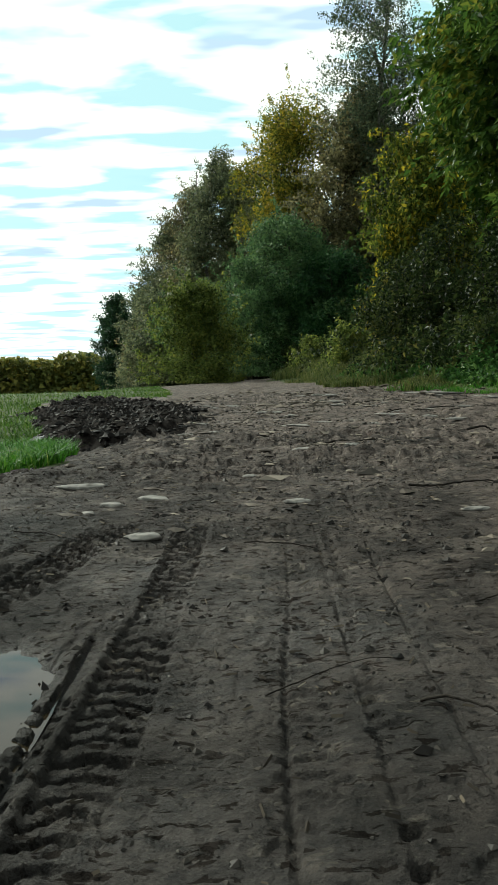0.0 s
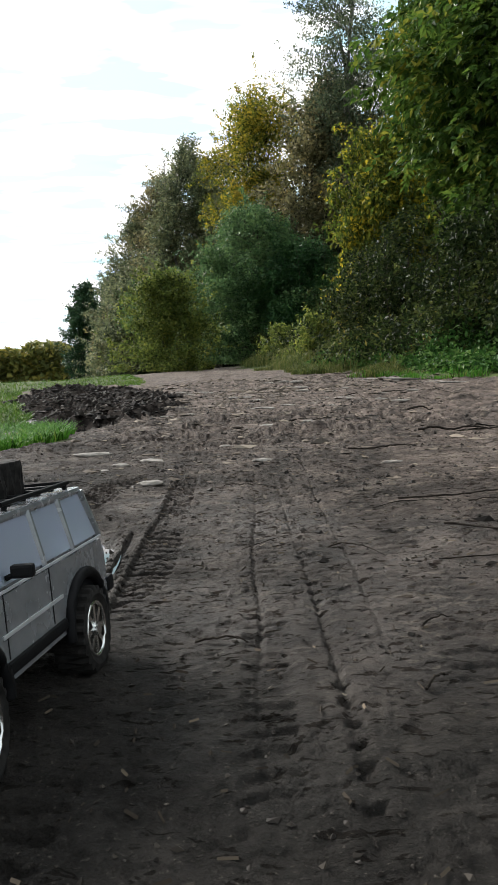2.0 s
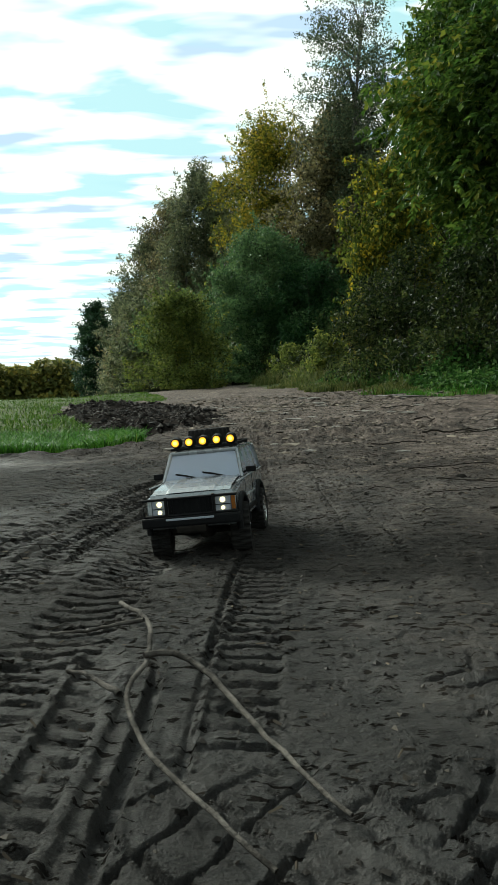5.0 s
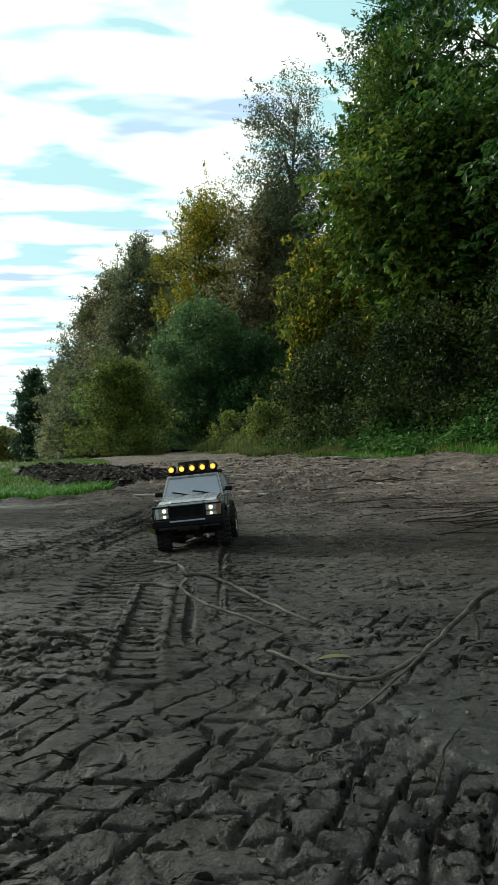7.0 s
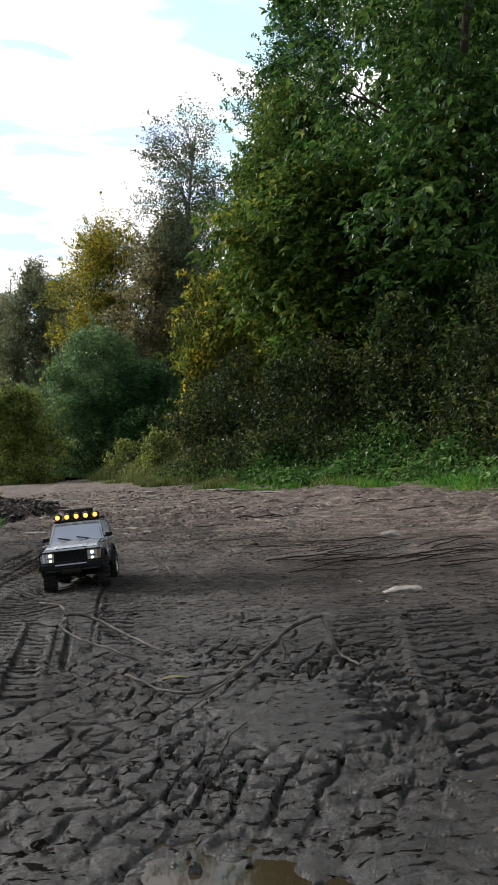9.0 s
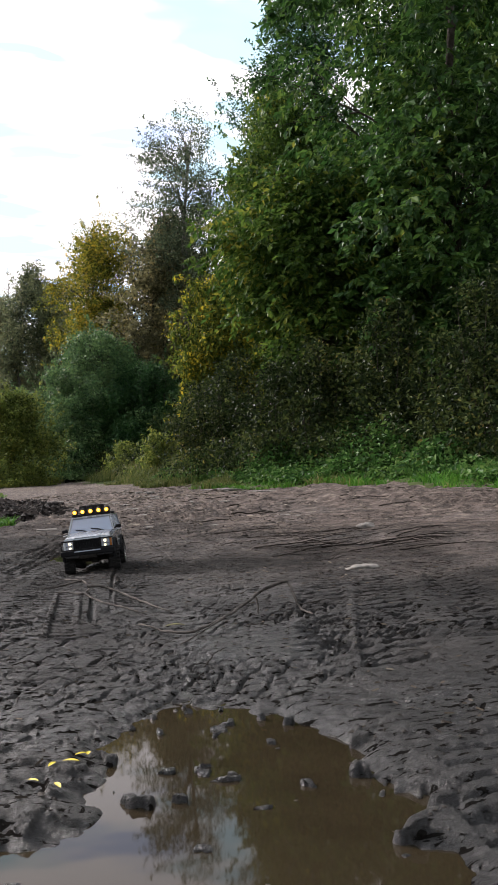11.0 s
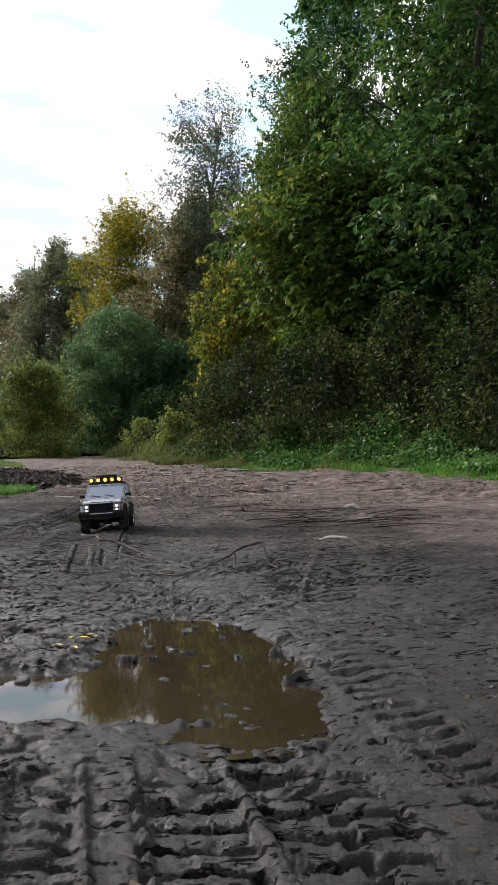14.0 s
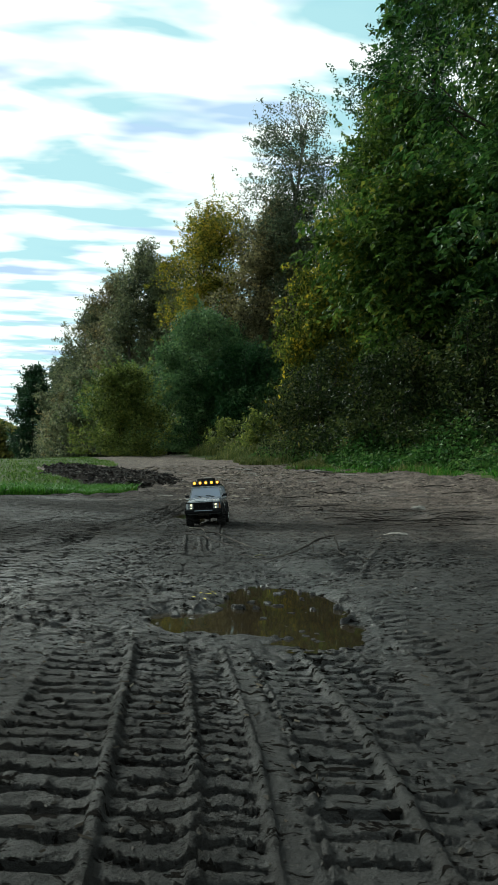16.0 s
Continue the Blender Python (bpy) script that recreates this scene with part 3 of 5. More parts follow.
def make_ground():
    xs = spaced(-0.25, 0.25, 0.0028, (1, 1.028, 3), (1, 1.15, 600), (-1, 1.028, 3), (-1, 1.15, 600))
    ys = spaced(-2.82, 0.90, 0.0034, (1, 1.0125, 11), (1, 1.09, 900), (-1, 1.3, 300))
    X, Y = np.meshgrid(xs, ys)
    X = X + np.interp(Y, (-3, -2.3, -1.4, -0.9, 0, 0.85), (-0.28, -0.25, -0.14, -0.12, 0.0, 0.07))
    Z = ground_height(X, Y)
    verts = np.stack([X, Y, Z], -1).reshape(-1, 3)
    nx, ny = len(xs), len(ys)
    i = (np.arange(ny - 1)[:, None] * nx + np.arange(nx - 1)[None, :]).ravel()
    faces = np.stack([i, i + 1, i + nx + 1, i + nx], -1)
    me = mesh_np("ground", verts, faces, MUD, True)
    me.materials.append(TURF)
    me.materials.append(SOIL)
    cx, cy = verts[faces, 0].mean(1), verts[faces, 1].mean(1)
    wob = 0.12 * fbm(cx * 3, cy * 3, 7, 2)
    turf = (cx + wob < left_edge(cy) - 0.05) | (cx + wob > edge_x(cy) + 0.1) | (cy > 40)
    slot = np.where(turf, 1, 0)
    slot = np.where(heap_mask(cx + wob * 0.5, cy + wob) > 0.15, 2, slot)
    me.polygons.foreach_set("material_index", slot.astype(np.int32))
    ob = new("ground", me)
    return tagged(ob, "dark wet mud track with tyre prints, clods and grassy sides", "ground", kind="structure")


make_ground()


def z_at(x, y):
    return float(ground_height(np.array([float(x)]), np.array([float(y)]))[0])


# ---- water ----
def water_material():
    m, nt, b, N, L = material("muddy_water")
    n = noise_node(nt, 6.0, 3.0)
    L(ramp(nt, n, [(0.3, (0.015, 0.011, 0.0065)), (0.7, (0.024, 0.018, 0.010))]), b.inputs["Base Color"])
    b.inputs["Roughness"].default_value = 0.03
    b.inputs["IOR"].default_value = 1.33
    b.inputs["Specular IOR Level"].default_value = 0.5
    bump(nt, b, noise_node(nt, 14.0, 2.0), 0.02, 0.004)
    return m


WATER = water_material()


def puddle(cx, cy, rx, ry, z, label):
    n = 40
    verts = [(cx, cy, z)] + [(cx + rx * math.cos(2 * math.pi * k / n), cy + ry * math.sin(2 * math.pi * k / n), z) for k in range(n)]
    me = bpy.data.meshes.new("puddle_water")
    me.from_pydata(verts, [], [(0, 1 + k, 1 + (k + 1) % n) for k in range(n)])
    me.materials.append(WATER)
    tagged(new("puddle_water", me), label, "puddle", kind="structure")


puddle(-0.12, -1.62, 0.36, 0.36, -0.0190, "shallow brown puddle in a churned hollow of the mud track")
puddle(-0.24, 0.88, 0.125, 0.36, -0.010, "small pale puddle beside a tyre rut, reflecting the sky")


# ---- trees and shrubs ----
def leaf_mesh(name, pts, size, mat, rng, droop=0.3, slim=0.5, spread=0.35, flat=False, head=None, pitch=None):
    """Folded, pointed leaves, one at each point."""
    n = len(pts)
    yaw = rng.uniform(0, 2 * np.pi, n) if head is None else head
    roll = rng.normal(0, 0.7 if head is None else 0.5, n)
    pitch = rng.normal(-droop, 0.6, n) if pitch is None else pitch
    d = np.stack([np.cos(yaw) * np.cos(pitch), np.sin(yaw) * np.cos(pitch), np.sin(pitch)], -1)
    s0 = np.stack([-np.sin(yaw), np.cos(yaw), 0 * yaw], -1)
    up = np.cross(d, s0)
    s = s0 * np.cos(roll)[:, None] + up * np.sin(roll)[:, None]
    u = np.cross(d, s)
    L = (size * rng.uniform(1 - spread, 1 + spread, n))[:, None]
    W = L * slim * 0.5
    a = pts
    b = pts + d * L * 0.45 + s * W + u * W * 0.35
    c = pts + d * L
    e = pts + d * L * 0.45 - s * W + u * W * 0.35
    if flat:
        verts = np.stack([pts - d * L * 0.3 + s * W, pts - d * L * 0.3 - s * W, pts + d * L * 0.7], 1).reshape(-1, 3)
        return mesh_np(name, verts, np.arange(3 * n).reshape(-1, 3), mat)
    verts = np.stack([a, b, c, e], 1).reshape(-1, 3)
    k = np.arange(n) * 4
    faces = np.concatenate([np.stack([k, k + 1, k + 2], -1), np.stack([k, k + 2, k + 3], -1)])
    return mesh_np(name, verts, faces, mat)


def spray_points(tips, per, reach, rng, fall=0.5):
    """Feathered sprays: leaflets in pairs along short drooping twigs. Places, headings and pitches."""
    n = len(tips)
    yaw = np.arctan2(tips[:, 1], tips[:, 0]) + rng.normal(0, 0.9, n)
    t = (np.arange(per) // 2 + 1.0) / (per / 2)
    side = np.where(np.arange(per) % 2, 1, -1)
    far = reach * rng.uniform(0.7, 1.3, n)[:, None] * t[None]
    drop = fall * rng.uniform(0.2, 1.4, n)[:, None] * far * (0.3 + t[None])
    pts = tips[:, None, :] + np.stack([np.cos(yaw)[:, None] * far, np.sin(yaw)[:, None] * far, -drop], -1)
    head = yaw[:, None] + side[None] * (1.15 - 0.7 * t[None]) + rng.normal(0, 0.45, (n, per))
    pitch = -0.25 - 0.75 * rng.uniform(0, 1, (n, 1)) + rng.normal(0, 0.35, (n, per))
    return pts.reshape(-1, 3), head.ravel(), pitch.ravel()


def tube_arrays(path, r0, r1, sides=7):
    path = np.asarray(path, float)
    n = len(path)
    t = np.gradient(path, axis=0)
    t /= np.linalg.norm(t, axis=1)[:, None] + 1e-9
    ref = np.where(np.abs(t[:, 2:3]) < 0.9, [[0, 0, 1.0]], [[1.0, 0, 0]])
    s = np.cross(t, ref)
    s /= np.linalg.norm(s, axis=1)[:, None] + 1e-9
    u = np.cross(s, t)
    a = np.arange(sides) * 2 * np.pi / sides
    r = np.linspace(r0, r1, n)[:, None, None]
    ring = path[:, None, :] + r * (np.cos(a)[None, :, None] * s[:, None, :] + np.sin(a)[None, :, None] * u[:, None, :])
    verts = ring.reshape(-1, 3)
    i, j = np.meshgrid(np.arange(n - 1), np.arange(sides), indexing="ij")
    i, j = i.ravel(), j.ravel()
    faces = np.stack([i * sides + j, i * sides + (j + 1) % sides, (i + 1) * sides + (j + 1) % sides, (i + 1) * sides + j], -1)
    return verts, faces


def joined(tubes):
    vs, fs, n = [], [], 0
    for v, f in tubes:
        vs.append(v)
        fs.append(f + n)
        n += len(v)
    return np.concatenate(vs), np.concatenate(fs)


PROFILES = {
    "round": lambda u: np.sqrt(np.clip(1 - (2 * u - 0.9) ** 2 / 1.25, 0, 1)),
    "tall": lambda u: np.clip(1.15 * (1 - u) ** 0.6 * (0.55 + 0.6 * np.sqrt(u)), 0.03, 1),
    "bush": lambda u: np.sqrt(np.clip(1 - (u * 0.98) ** 1.7, 0, 1)) * (0.80 + 0.20 * (1 - u)),
}


def tree(name, x, y, h, r, mat, bark, label, category="tree", crown_from=0.2, profile="round", clumps=260, leaves=60, leaf=0.16,
         sigma=0.5, seed=1, trunks=1, droop=0.3, slim=0.5, limbs=34, lean=(0, 0), core=0.35, gap=0.4, trunk_r=None, flat=False, spray=0.0):
    rng = np.random.default_rng(seed)
    z0 = z_at(x, y) - 0.05
    top = empty(name, pose(x, y, z0))
    zb = h * crown_from
    # clumps of leaves within the crown's envelope
    u = rng.uniform(0, 1, clumps * 3)
    ang = rng.uniform(0, 2 * np.pi, clumps * 3)
    lobes = 0.74 + 0.50 * vnoise(np.cos(ang) * 2.2 + seed, u * 5 + np.sin(ang) * 2, seed + 5) + 0.30 * vnoise(np.cos(ang) * 5, u * 11 + np.sin(ang) * 5, seed + 6)
    R = r * PROFILES[profile](u) * lobes
    rad = R * (core + (1 - core) * np.sqrt(rng.uniform(0, 1, clumps * 3)))
    cz = zb + (h - zb) * u
    cx = rad * np.cos(ang) + lean[0] * cz / h
    cy = rad * np.sin(ang) + lean[1] * cz / h
    keep = (fbm(cx * 1.1 / max(r, 1) * 2 + seed, cz * 2.2 / max(r, 1), seed + 8, 2) + 0.6 * rng.uniform(-1, 1, len(u)) > -1.0 + gap)
    keep &= rng.uniform(0, 1, len(u)) < 0.25 + PROFILES[profile](u)
    C = np.stack([cx, cy, cz], -1)[keep][:clumps]
    size = sigma * rng.uniform(0.6, 1.3, len(C))
    g = rng.normal(0, 1, (len(C) * leaves, 3))
    g *= np.minimum(1, 1.5 / (np.linalg.norm(g, axis=1) + 1e-6))[:, None]
    pts = np.repeat(C, leaves, 0) + g * np.repeat(size, leaves)[:, None] * [1, 1, 0.7]
    # sprigs that stand out of the crown
    far_out = np.argsort(-np.hypot(C[:, 0], C[:, 1]) / (r * PROFILES[profile](np.clip((C[:, 2] - zb) / (h - zb), 0, 1)) + 0.15 * r))[: max(40, len(C) // 3)]
    P = C[far_out]
    way = np.stack([P[:, 0], P[:, 1], 0.25 * r + rng.uniform(-0.3, 1.2, len(P)) * r], -1)
    way /= np.linalg.norm(way, axis=1)[:, None]
    way = way + rng.normal(0, 0.35, way.shape)
    per = max(10, leaves // 3)
    t = np.repeat(rng.uniform(0.10, 0.34, len(P)) * (min(r, 3.0) if flat else min(r, 1.3)), per) * rng.uniform(0, 1, len(P) * per)
    spr = np.repeat(P, per, 0) + np.repeat(way, per, 0) * (t + sigma * 0.8)[:, None] + rng.normal(0, leaf * 0.45, (len(P) * per, 3))
    pts = np.concatenate([pts, spr])
    pts = pts[pts[:, 2] > 0.08]
    head = pitch = None
    if spray:
        pts, head, pitch = spray_points(pts[rng.permutation(len(pts))[: len(pts) // 8]], 8, spray, rng)
    child("crown", leaf_mesh("crown", pts, leaf, mat, rng, droop, slim, 0.35, flat, head, pitch), top)
    # trunk and limbs
    tr = trunk_r or h * 0.011
    stems = []
    for k in range(trunks):
        a = 2 * np.pi * k / max(trunks, 1) + seed
        off = 0.0 if trunks == 1 else r * 0.28
        tt = np.linspace(0, 1, 9)
        path = np.stack([off * np.cos(a) * (0.25 + tt) + lean[0] * tt + 0.02 * h * np.sin(tt * 5 + seed + k), off * np.sin(a) * (0.25 + tt) + lean[1] * tt + 0.02 * h * np.cos(tt * 4 + k), tt * h * 0.93], -1)
        path[0, :2] *= 0.9
        stems.append(path)
        v, f = tube_arrays(path, tr, tr * 0.12, 8)
        child("trunk", mesh_np("trunk", v, f, bark, True), top)
    tubes = []
    pick = rng.permutation(len(C))[:limbs]
    for q in pick:
        tip = C[q]
        path = stems[int(rng.integers(len(stems)))]
        zs = np.clip(tip[2] - rng.uniform(0.3, 0.9) * np.hypot(tip[0], tip[1]) - 0.05 * h, 0.08 * h, 0.85 * h)
        root = np.array([np.interp(zs, path[:, 2], path[:, 0]), np.interp(zs, path[:, 2], path[:, 1]), zs])
        t = np.linspace(0, 1, 6)[:, None]
        mid = (root + tip) / 2 + [0, 0, 0.08 * np.linalg.norm(tip - root)] + rng.normal(0, 0.04, 3) * np.linalg.norm(tip - root)
        p = (1 - t) ** 2 * root + 2 * t * (1 - t) * mid + t**2 * tip
        tubes.append(tube_arrays(p, tr * 0.32, tr * 0.05, 5))
        for _ in range(3):
            s = p[int(rng.integers(2, 5))]
            e = s + (tip - root) * 0.35 + rng.normal(0, 0.16, 3) * np.linalg.norm(tip - root)
            tubes.append(tube_arrays(np.stack([s, (s + e) / 2 + [0, 0, 0.02 * h * 0.2], e]), tr * 0.12, tr * 0.03, 4))
    if tubes:
        v, f = joined(tubes)
        tagged(child("limb", mesh_np("limb", v, f, bark, True), top), kind="stuff")
    return tagged(top, label, category)


G = leaf_material
GREEN = G("leaf_green", [(0.0, (0.006, 0.018, 0.005)), (0.35, (0.028, 0.074, 0.017)), (0.72, (0.070, 0.140, 0.030)), (0.92, (0.14, 0.205, 0.040)), (1.0, (0.32, 0.29, 0.040))], rough=0.45, through=0.36, patch=0.8, gloss=0.20)
POPLAR = G("leaf_poplar", [(0.0, (0.006, 0.020, 0.008)), (0.5, (0.026, 0.074, 0.024)), (1.0, (0.085, 0.170, 0.052))], rough=0.45, through=0.3, gloss=0.12)
MIXED = G("leaf_turning_green", [(0.0, (0.008, 0.020, 0.004)), (0.4, (0.048, 0.098, 0.018)), (0.75, (0.105, 0.160, 0.027)), (1.0, (0.30, 0.26, 0.036))], rough=0.45, through=0.4, patch=0.7, gloss=0.10)
SILVER = G("leaf_willow", [(0.0, (0.014, 0.030, 0.013)), (0.5, (0.080, 0.150, 0.058)), (1.0, (0.18, 0.27, 0.10))], patch=1.0, gloss=0.08)
OLIVE = G("leaf_olive", [(0.0, (0.010, 0.020, 0.005)), (0.5, (0.110, 0.150, 0.034)), (1.0, (0.28, 0.28, 0.060))], patch=1.0, through=0.45)
BROWN = G("leaf_brownish", [(0.0, (0.016, 0.018, 0.009)), (0.5, (0.145, 0.138, 0.070)), (0.85, (0.25, 0.215, 0.10)), (1.0, (0.36, 0.25, 0.085))], patch=0.8, through=0.48)
YELLOW = G("leaf_yellowing", [(0.0, (0.018, 0.026, 0.006)), (0.40, (0.12, 0.145, 0.024)), (0.72, (0.32, 0.265, 0.030)), (1.0, (0.54, 0.36, 0.030))], through=0.5)
GOLD = G("leaf_gold_mixed", [(0.0, (0.010, 0.019, 0.005)), (0.42, (0.080, 0.115, 0.020)), (0.68, (0.18, 0.19, 0.028)), (0.88, (0.46, 0.36, 0.030)), (1.0, (0.80, 0.56, 0.034))], through=0.5, patch=1.2)
GREY = G("leaf_grey_green", [(0.0, (0.018, 0.026, 0.016)), (0.5, (0.12, 0.145, 0.078)), (1.0, (0.27, 0.26, 0.13))], through=0.45)
BIRCH = G("leaf_birch", [(0.0, (0.016, 0.026, 0.016)), (0.5, (0.080, 0.110, 0.062)), (0.9, (0.17, 0.19, 0.10)), (1.0, (0.24, 0.20, 0.06))], through=0.35, gloss=0.08)
PINE = G("needles_dark", [(0.0, (0.012, 0.030, 0.016)), (0.6, (0.032, 0.070, 0.032)), (1.0, (0.060, 0.105, 0.040))], through=0.2)
BARK = bark_material("bark_dark", (0.025, 0.020, 0.016), (0.075, 0.062, 0.050))
PALE = bark_material("bark_pale", (0.05, 0.045, 0.04), (0.30, 0.28, 0.25), 5.0)


# far to near
def far_tree(name, x, y, h, r, mat, bark, label, category="tree", **kw):
    kw = {"flat": True, "clumps": 460, "leaves": 110, "leaf": 0.23, "slim": 0.55, "sigma": 0.55, **kw}
    return tree(name, x, y, h, r, mat, bark, label, category, **kw)


far_tree("conifer", -18.0, 100, 12.4, 3.4, PINE, BARK, "dark conifer at the far end of the wood edge", profile="tall", crown_from=0.02, seed=2, leaf=0.30, clumps=420, leaves=80)
far_tree("conifer", -15.0, 103, 14.2, 3.8, PINE, BARK, "dark conifer at the far end of the wood edge", profile="tall", crown_from=0.02, seed=3, leaf=0.30, clumps=420, leaves=80)
far_tree("willow_tree", -11.6, 80, 10.5, 4.4, GREY, PALE, "grey-green willow lower than its neighbours", profile="bush", crown_from=0.02, clumps=380, seed=34, trunks=3, slim=0.4)
far_tree("willow_tree", -8.0, 70, 14.4, 4.2, GREY, PALE, "grey-green willow with thin feathery top", profile="tall", crown_from=0.05, seed=4, trunks=2, slim=0.4)
far_tree("willow_tree", -5.4, 63, 15.6, 4.2, BROWN, PALE, "tall brownish-green willow losing its leaves", profile="tall", crown_from=0.05, seed=5, trunks=2, slim=0.4)
far_tree("willow_tree", -3.0, 60, 17.0, 5.2, GREY, PALE, "grey-green willow with open top", profile="tall", crown_from=0.05, clumps=440, seed=6, trunks=2, slim=0.4)
far_tree("willow_tree", -0.9, 58, 14.6, 3.4, GREY, PALE, "grey-green willow between taller trees", profile="round", crown_from=0.05, clumps=380, seed=35, trunks=2, slim=0.4)
far_tree("yellow_tree", 1.7, 50, 16.6, 3.1, YELLOW, BARK, "rounded tree with autumn-yellow crown and dark forked trunk", profile="round", crown_from=0.30, clumps=420, leaves=140, leaf=0.16, sigma=0.62, gap=0.2, seed=7, trunks=2)
far_tree("birch_tree", 6.3, 42, 20.4, 3.0, BIRCH, PALE, "slender birch with sparse, light-pierced crown", profile="round", crown_from=0.40, clumps=420, leaves=80, leaf=0.13, sigma=0.45, seed=8, gap=0.50, core=0.1)
far_tree("willow_tree", 5.4, 44, 14.6, 4.0, BROWN, BARK, "brownish bushy tree between taller ones", profile="round", crown_from=0.05, clumps=420, leaf=0.20, sigma=0.5, seed=9, trunks=3)
far_tree("poplar_tree", 10.2, 32, 23.5, 4.4, POPLAR, BARK, "tall dense green poplar", profile="tall", crown_from=0.06, clumps=760, leaves=150, leaf=0.13, sigma=0.5, seed=10)
far_tree("round_willow", 1.2, 41, 7.7, 6.6, SILVER, BARK, "round dense blue-green willow bush", "shrub", profile="bush", crown_from=0.0, clumps=900, leaves=120, leaf=0.15, sigma=0.42, seed=11, trunks=4, slim=0.45)
far_tree("round_willow", 3.3, 38, 5.4, 3.6, POPLAR, BARK, "darker green willow bush beside a larger one", "shrub", profile="bush", crown_from=0.0, clumps=380, leaves=110, leaf=0.14, sigma=0.38, seed=17, trunks=4, slim=0.45)
far_tree("shrub", -2.4, 31, 3.7, 2.15, OLIVE, BARK, "yellow-green bush at the wood edge", "shrub", profile="bush", crown_from=0.0, clumps=420, leaves=80, leaf=0.11, sigma=0.32, gap=0.6, seed=12, trunks=4)
far_tree("shrub", -5.4, 45, 5.3, 3.0, GREY, BARK, "grey-green bush at the wood edge", "shrub", profile="bush", crown_from=0.0, clumps=360, leaves=80, leaf=0.19, sigma=0.4, seed=13, trunks=4)
far_tree("shrub", -8.6, 66, 7.6, 2.4, BROWN, BARK, "dull brown-green bush at the wood edge", "shrub", profile="bush", crown_from=0.0, leaf=0.24, seed=23, trunks=4)
far_tree("shrub", 7.0, 46, 9.0, 3.2, OLIVE, BARK, "olive bush under the taller trees", "shrub", profile="bush", crown_from=0.0, leaf=0.18, sigma=0.45, seed=24, trunks=4)
far_tree("leafy_tree", 11.5, 21, 16.5, 4.2, GREEN, BARK, "dense green tree standing behind the bank", profile="round", crown_from=0.05, clumps=620, leaves=110, leaf=0.17, sigma=0.5, seed=25)
far_tree("leafy_tree", 13.0, 13, 15.0, 4.6, GREEN, BARK, "dense green tree standing behind the bank", profile="round", crown_from=0.05, clumps=620, leaves=110, leaf=0.16, sigma=0.5, seed=26)
far_tree("leafy_tree", 6.9, 24, 12.6, 2.6, MIXED, BARK, "tall green tree with scattered yellow leaves", profile="round", crown_from=0.10, clumps=560, leaves=90, leaf=0.15, sigma=0.42, seed=27, droop=0.6)
tree("yellowing_tree", 3.30, 17, 4.9, 1.05, GOLD, BARK, "young tree with yellow-green leaves turning gold", profile="round", crown_from=0.05, clumps=380, leaves=80, leaf=0.105, sigma=0.22, gap=0.55, seed=14, trunks=3, droop=0.7)
tree("leafy_tree", 3.9, 10.4, 4.8, 1.5, MIXED, BARK, "young yellow-green tree leaning out over the bank", profile="round", crown_from=0.34, clumps=320, leaves=90, leaf=0.115, sigma=0.28, seed=16, trunk_r=0.035, slim=0.58, spray=0.18)
tree("leafy_tree", 5.9, 9.2, 13.0, 3.8, GREEN, BARK, "broad green tree with large leaves over the bank", profile="round", crown_from=0.13, clumps=760, leaves=120, leaf=0.125, sigma=0.36, seed=15, droop=0.6, trunk_r=0.12, slim=0.58, spray=0.20)


# ---- undergrowth ----
def leaf_stuff(name, label, category, pts, size, mat, seed, **kw):
    ob = new(name, leaf_mesh(name, pts, size, mat, np.random.default_rng(seed), **kw))
    return tagged(ob, label, category, kind="stuff")


def bramble(x, y, h, r, mat, seed, label, **kw):
    kw = {"clumps": 110, "leaves": 56, "leaf": 0.070, **kw}
    return tree("bramble_shrub", x, y, h, r, mat, BARK, label, "shrub", profile="bush", crown_from=0.0, gap=0.6, sigma=0.15, seed=seed, trunks=5, limbs=20, trunk_r=0.012, core=0.2, **kw)


# bramble green, darkened to carry the shade under the trees
DARK = G("leaf_bramble_shade", [(0.0, (0.004, 0.008, 0.003)), (0.5, (0.019, 0.032, 0.010)), (0.86, (0.080, 0.098, 0.028)), (1.0, (0.24, 0.19, 0.05))], patch=1.4, gloss=0.06)
# leaf colours taken almost to black for the shade within the wood
WOOD_SHADE = G("leaf_wood_shade", [(0.0, (0.003, 0.006, 0.002)), (0.6, (0.010, 0.016, 0.006)), (1.0, (0.032, 0.036, 0.014))], through=0.05)
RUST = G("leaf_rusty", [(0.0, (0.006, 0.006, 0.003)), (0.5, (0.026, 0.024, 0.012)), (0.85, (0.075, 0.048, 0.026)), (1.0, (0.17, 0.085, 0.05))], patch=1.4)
NETTLE = G("leaf_nettle", [(0.0, (0.010, 0.030, 0.008)), (0.5, (0.048, 0.120, 0.025)), (1.0, (0.14, 0.21, 0.06))], patch=1.2)
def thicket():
    """The dense inside of the wood, behind its edge, its shade put into near-black leaves."""
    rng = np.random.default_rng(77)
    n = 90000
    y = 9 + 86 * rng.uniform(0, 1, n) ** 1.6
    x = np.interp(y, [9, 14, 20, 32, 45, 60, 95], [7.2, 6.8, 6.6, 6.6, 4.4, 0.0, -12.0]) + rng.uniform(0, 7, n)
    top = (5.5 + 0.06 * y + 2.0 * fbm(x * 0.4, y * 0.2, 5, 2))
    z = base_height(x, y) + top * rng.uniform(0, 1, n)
    leaf_stuff("thicket", "tangled thicket inside the wood, its shade coloured into the leaves", "thicket", np.stack([x, y, z], -1), np.clip(0.011 * y, 0.13, 0.6), WOOD_SHADE, 78, flat=True, slim=0.7)


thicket()


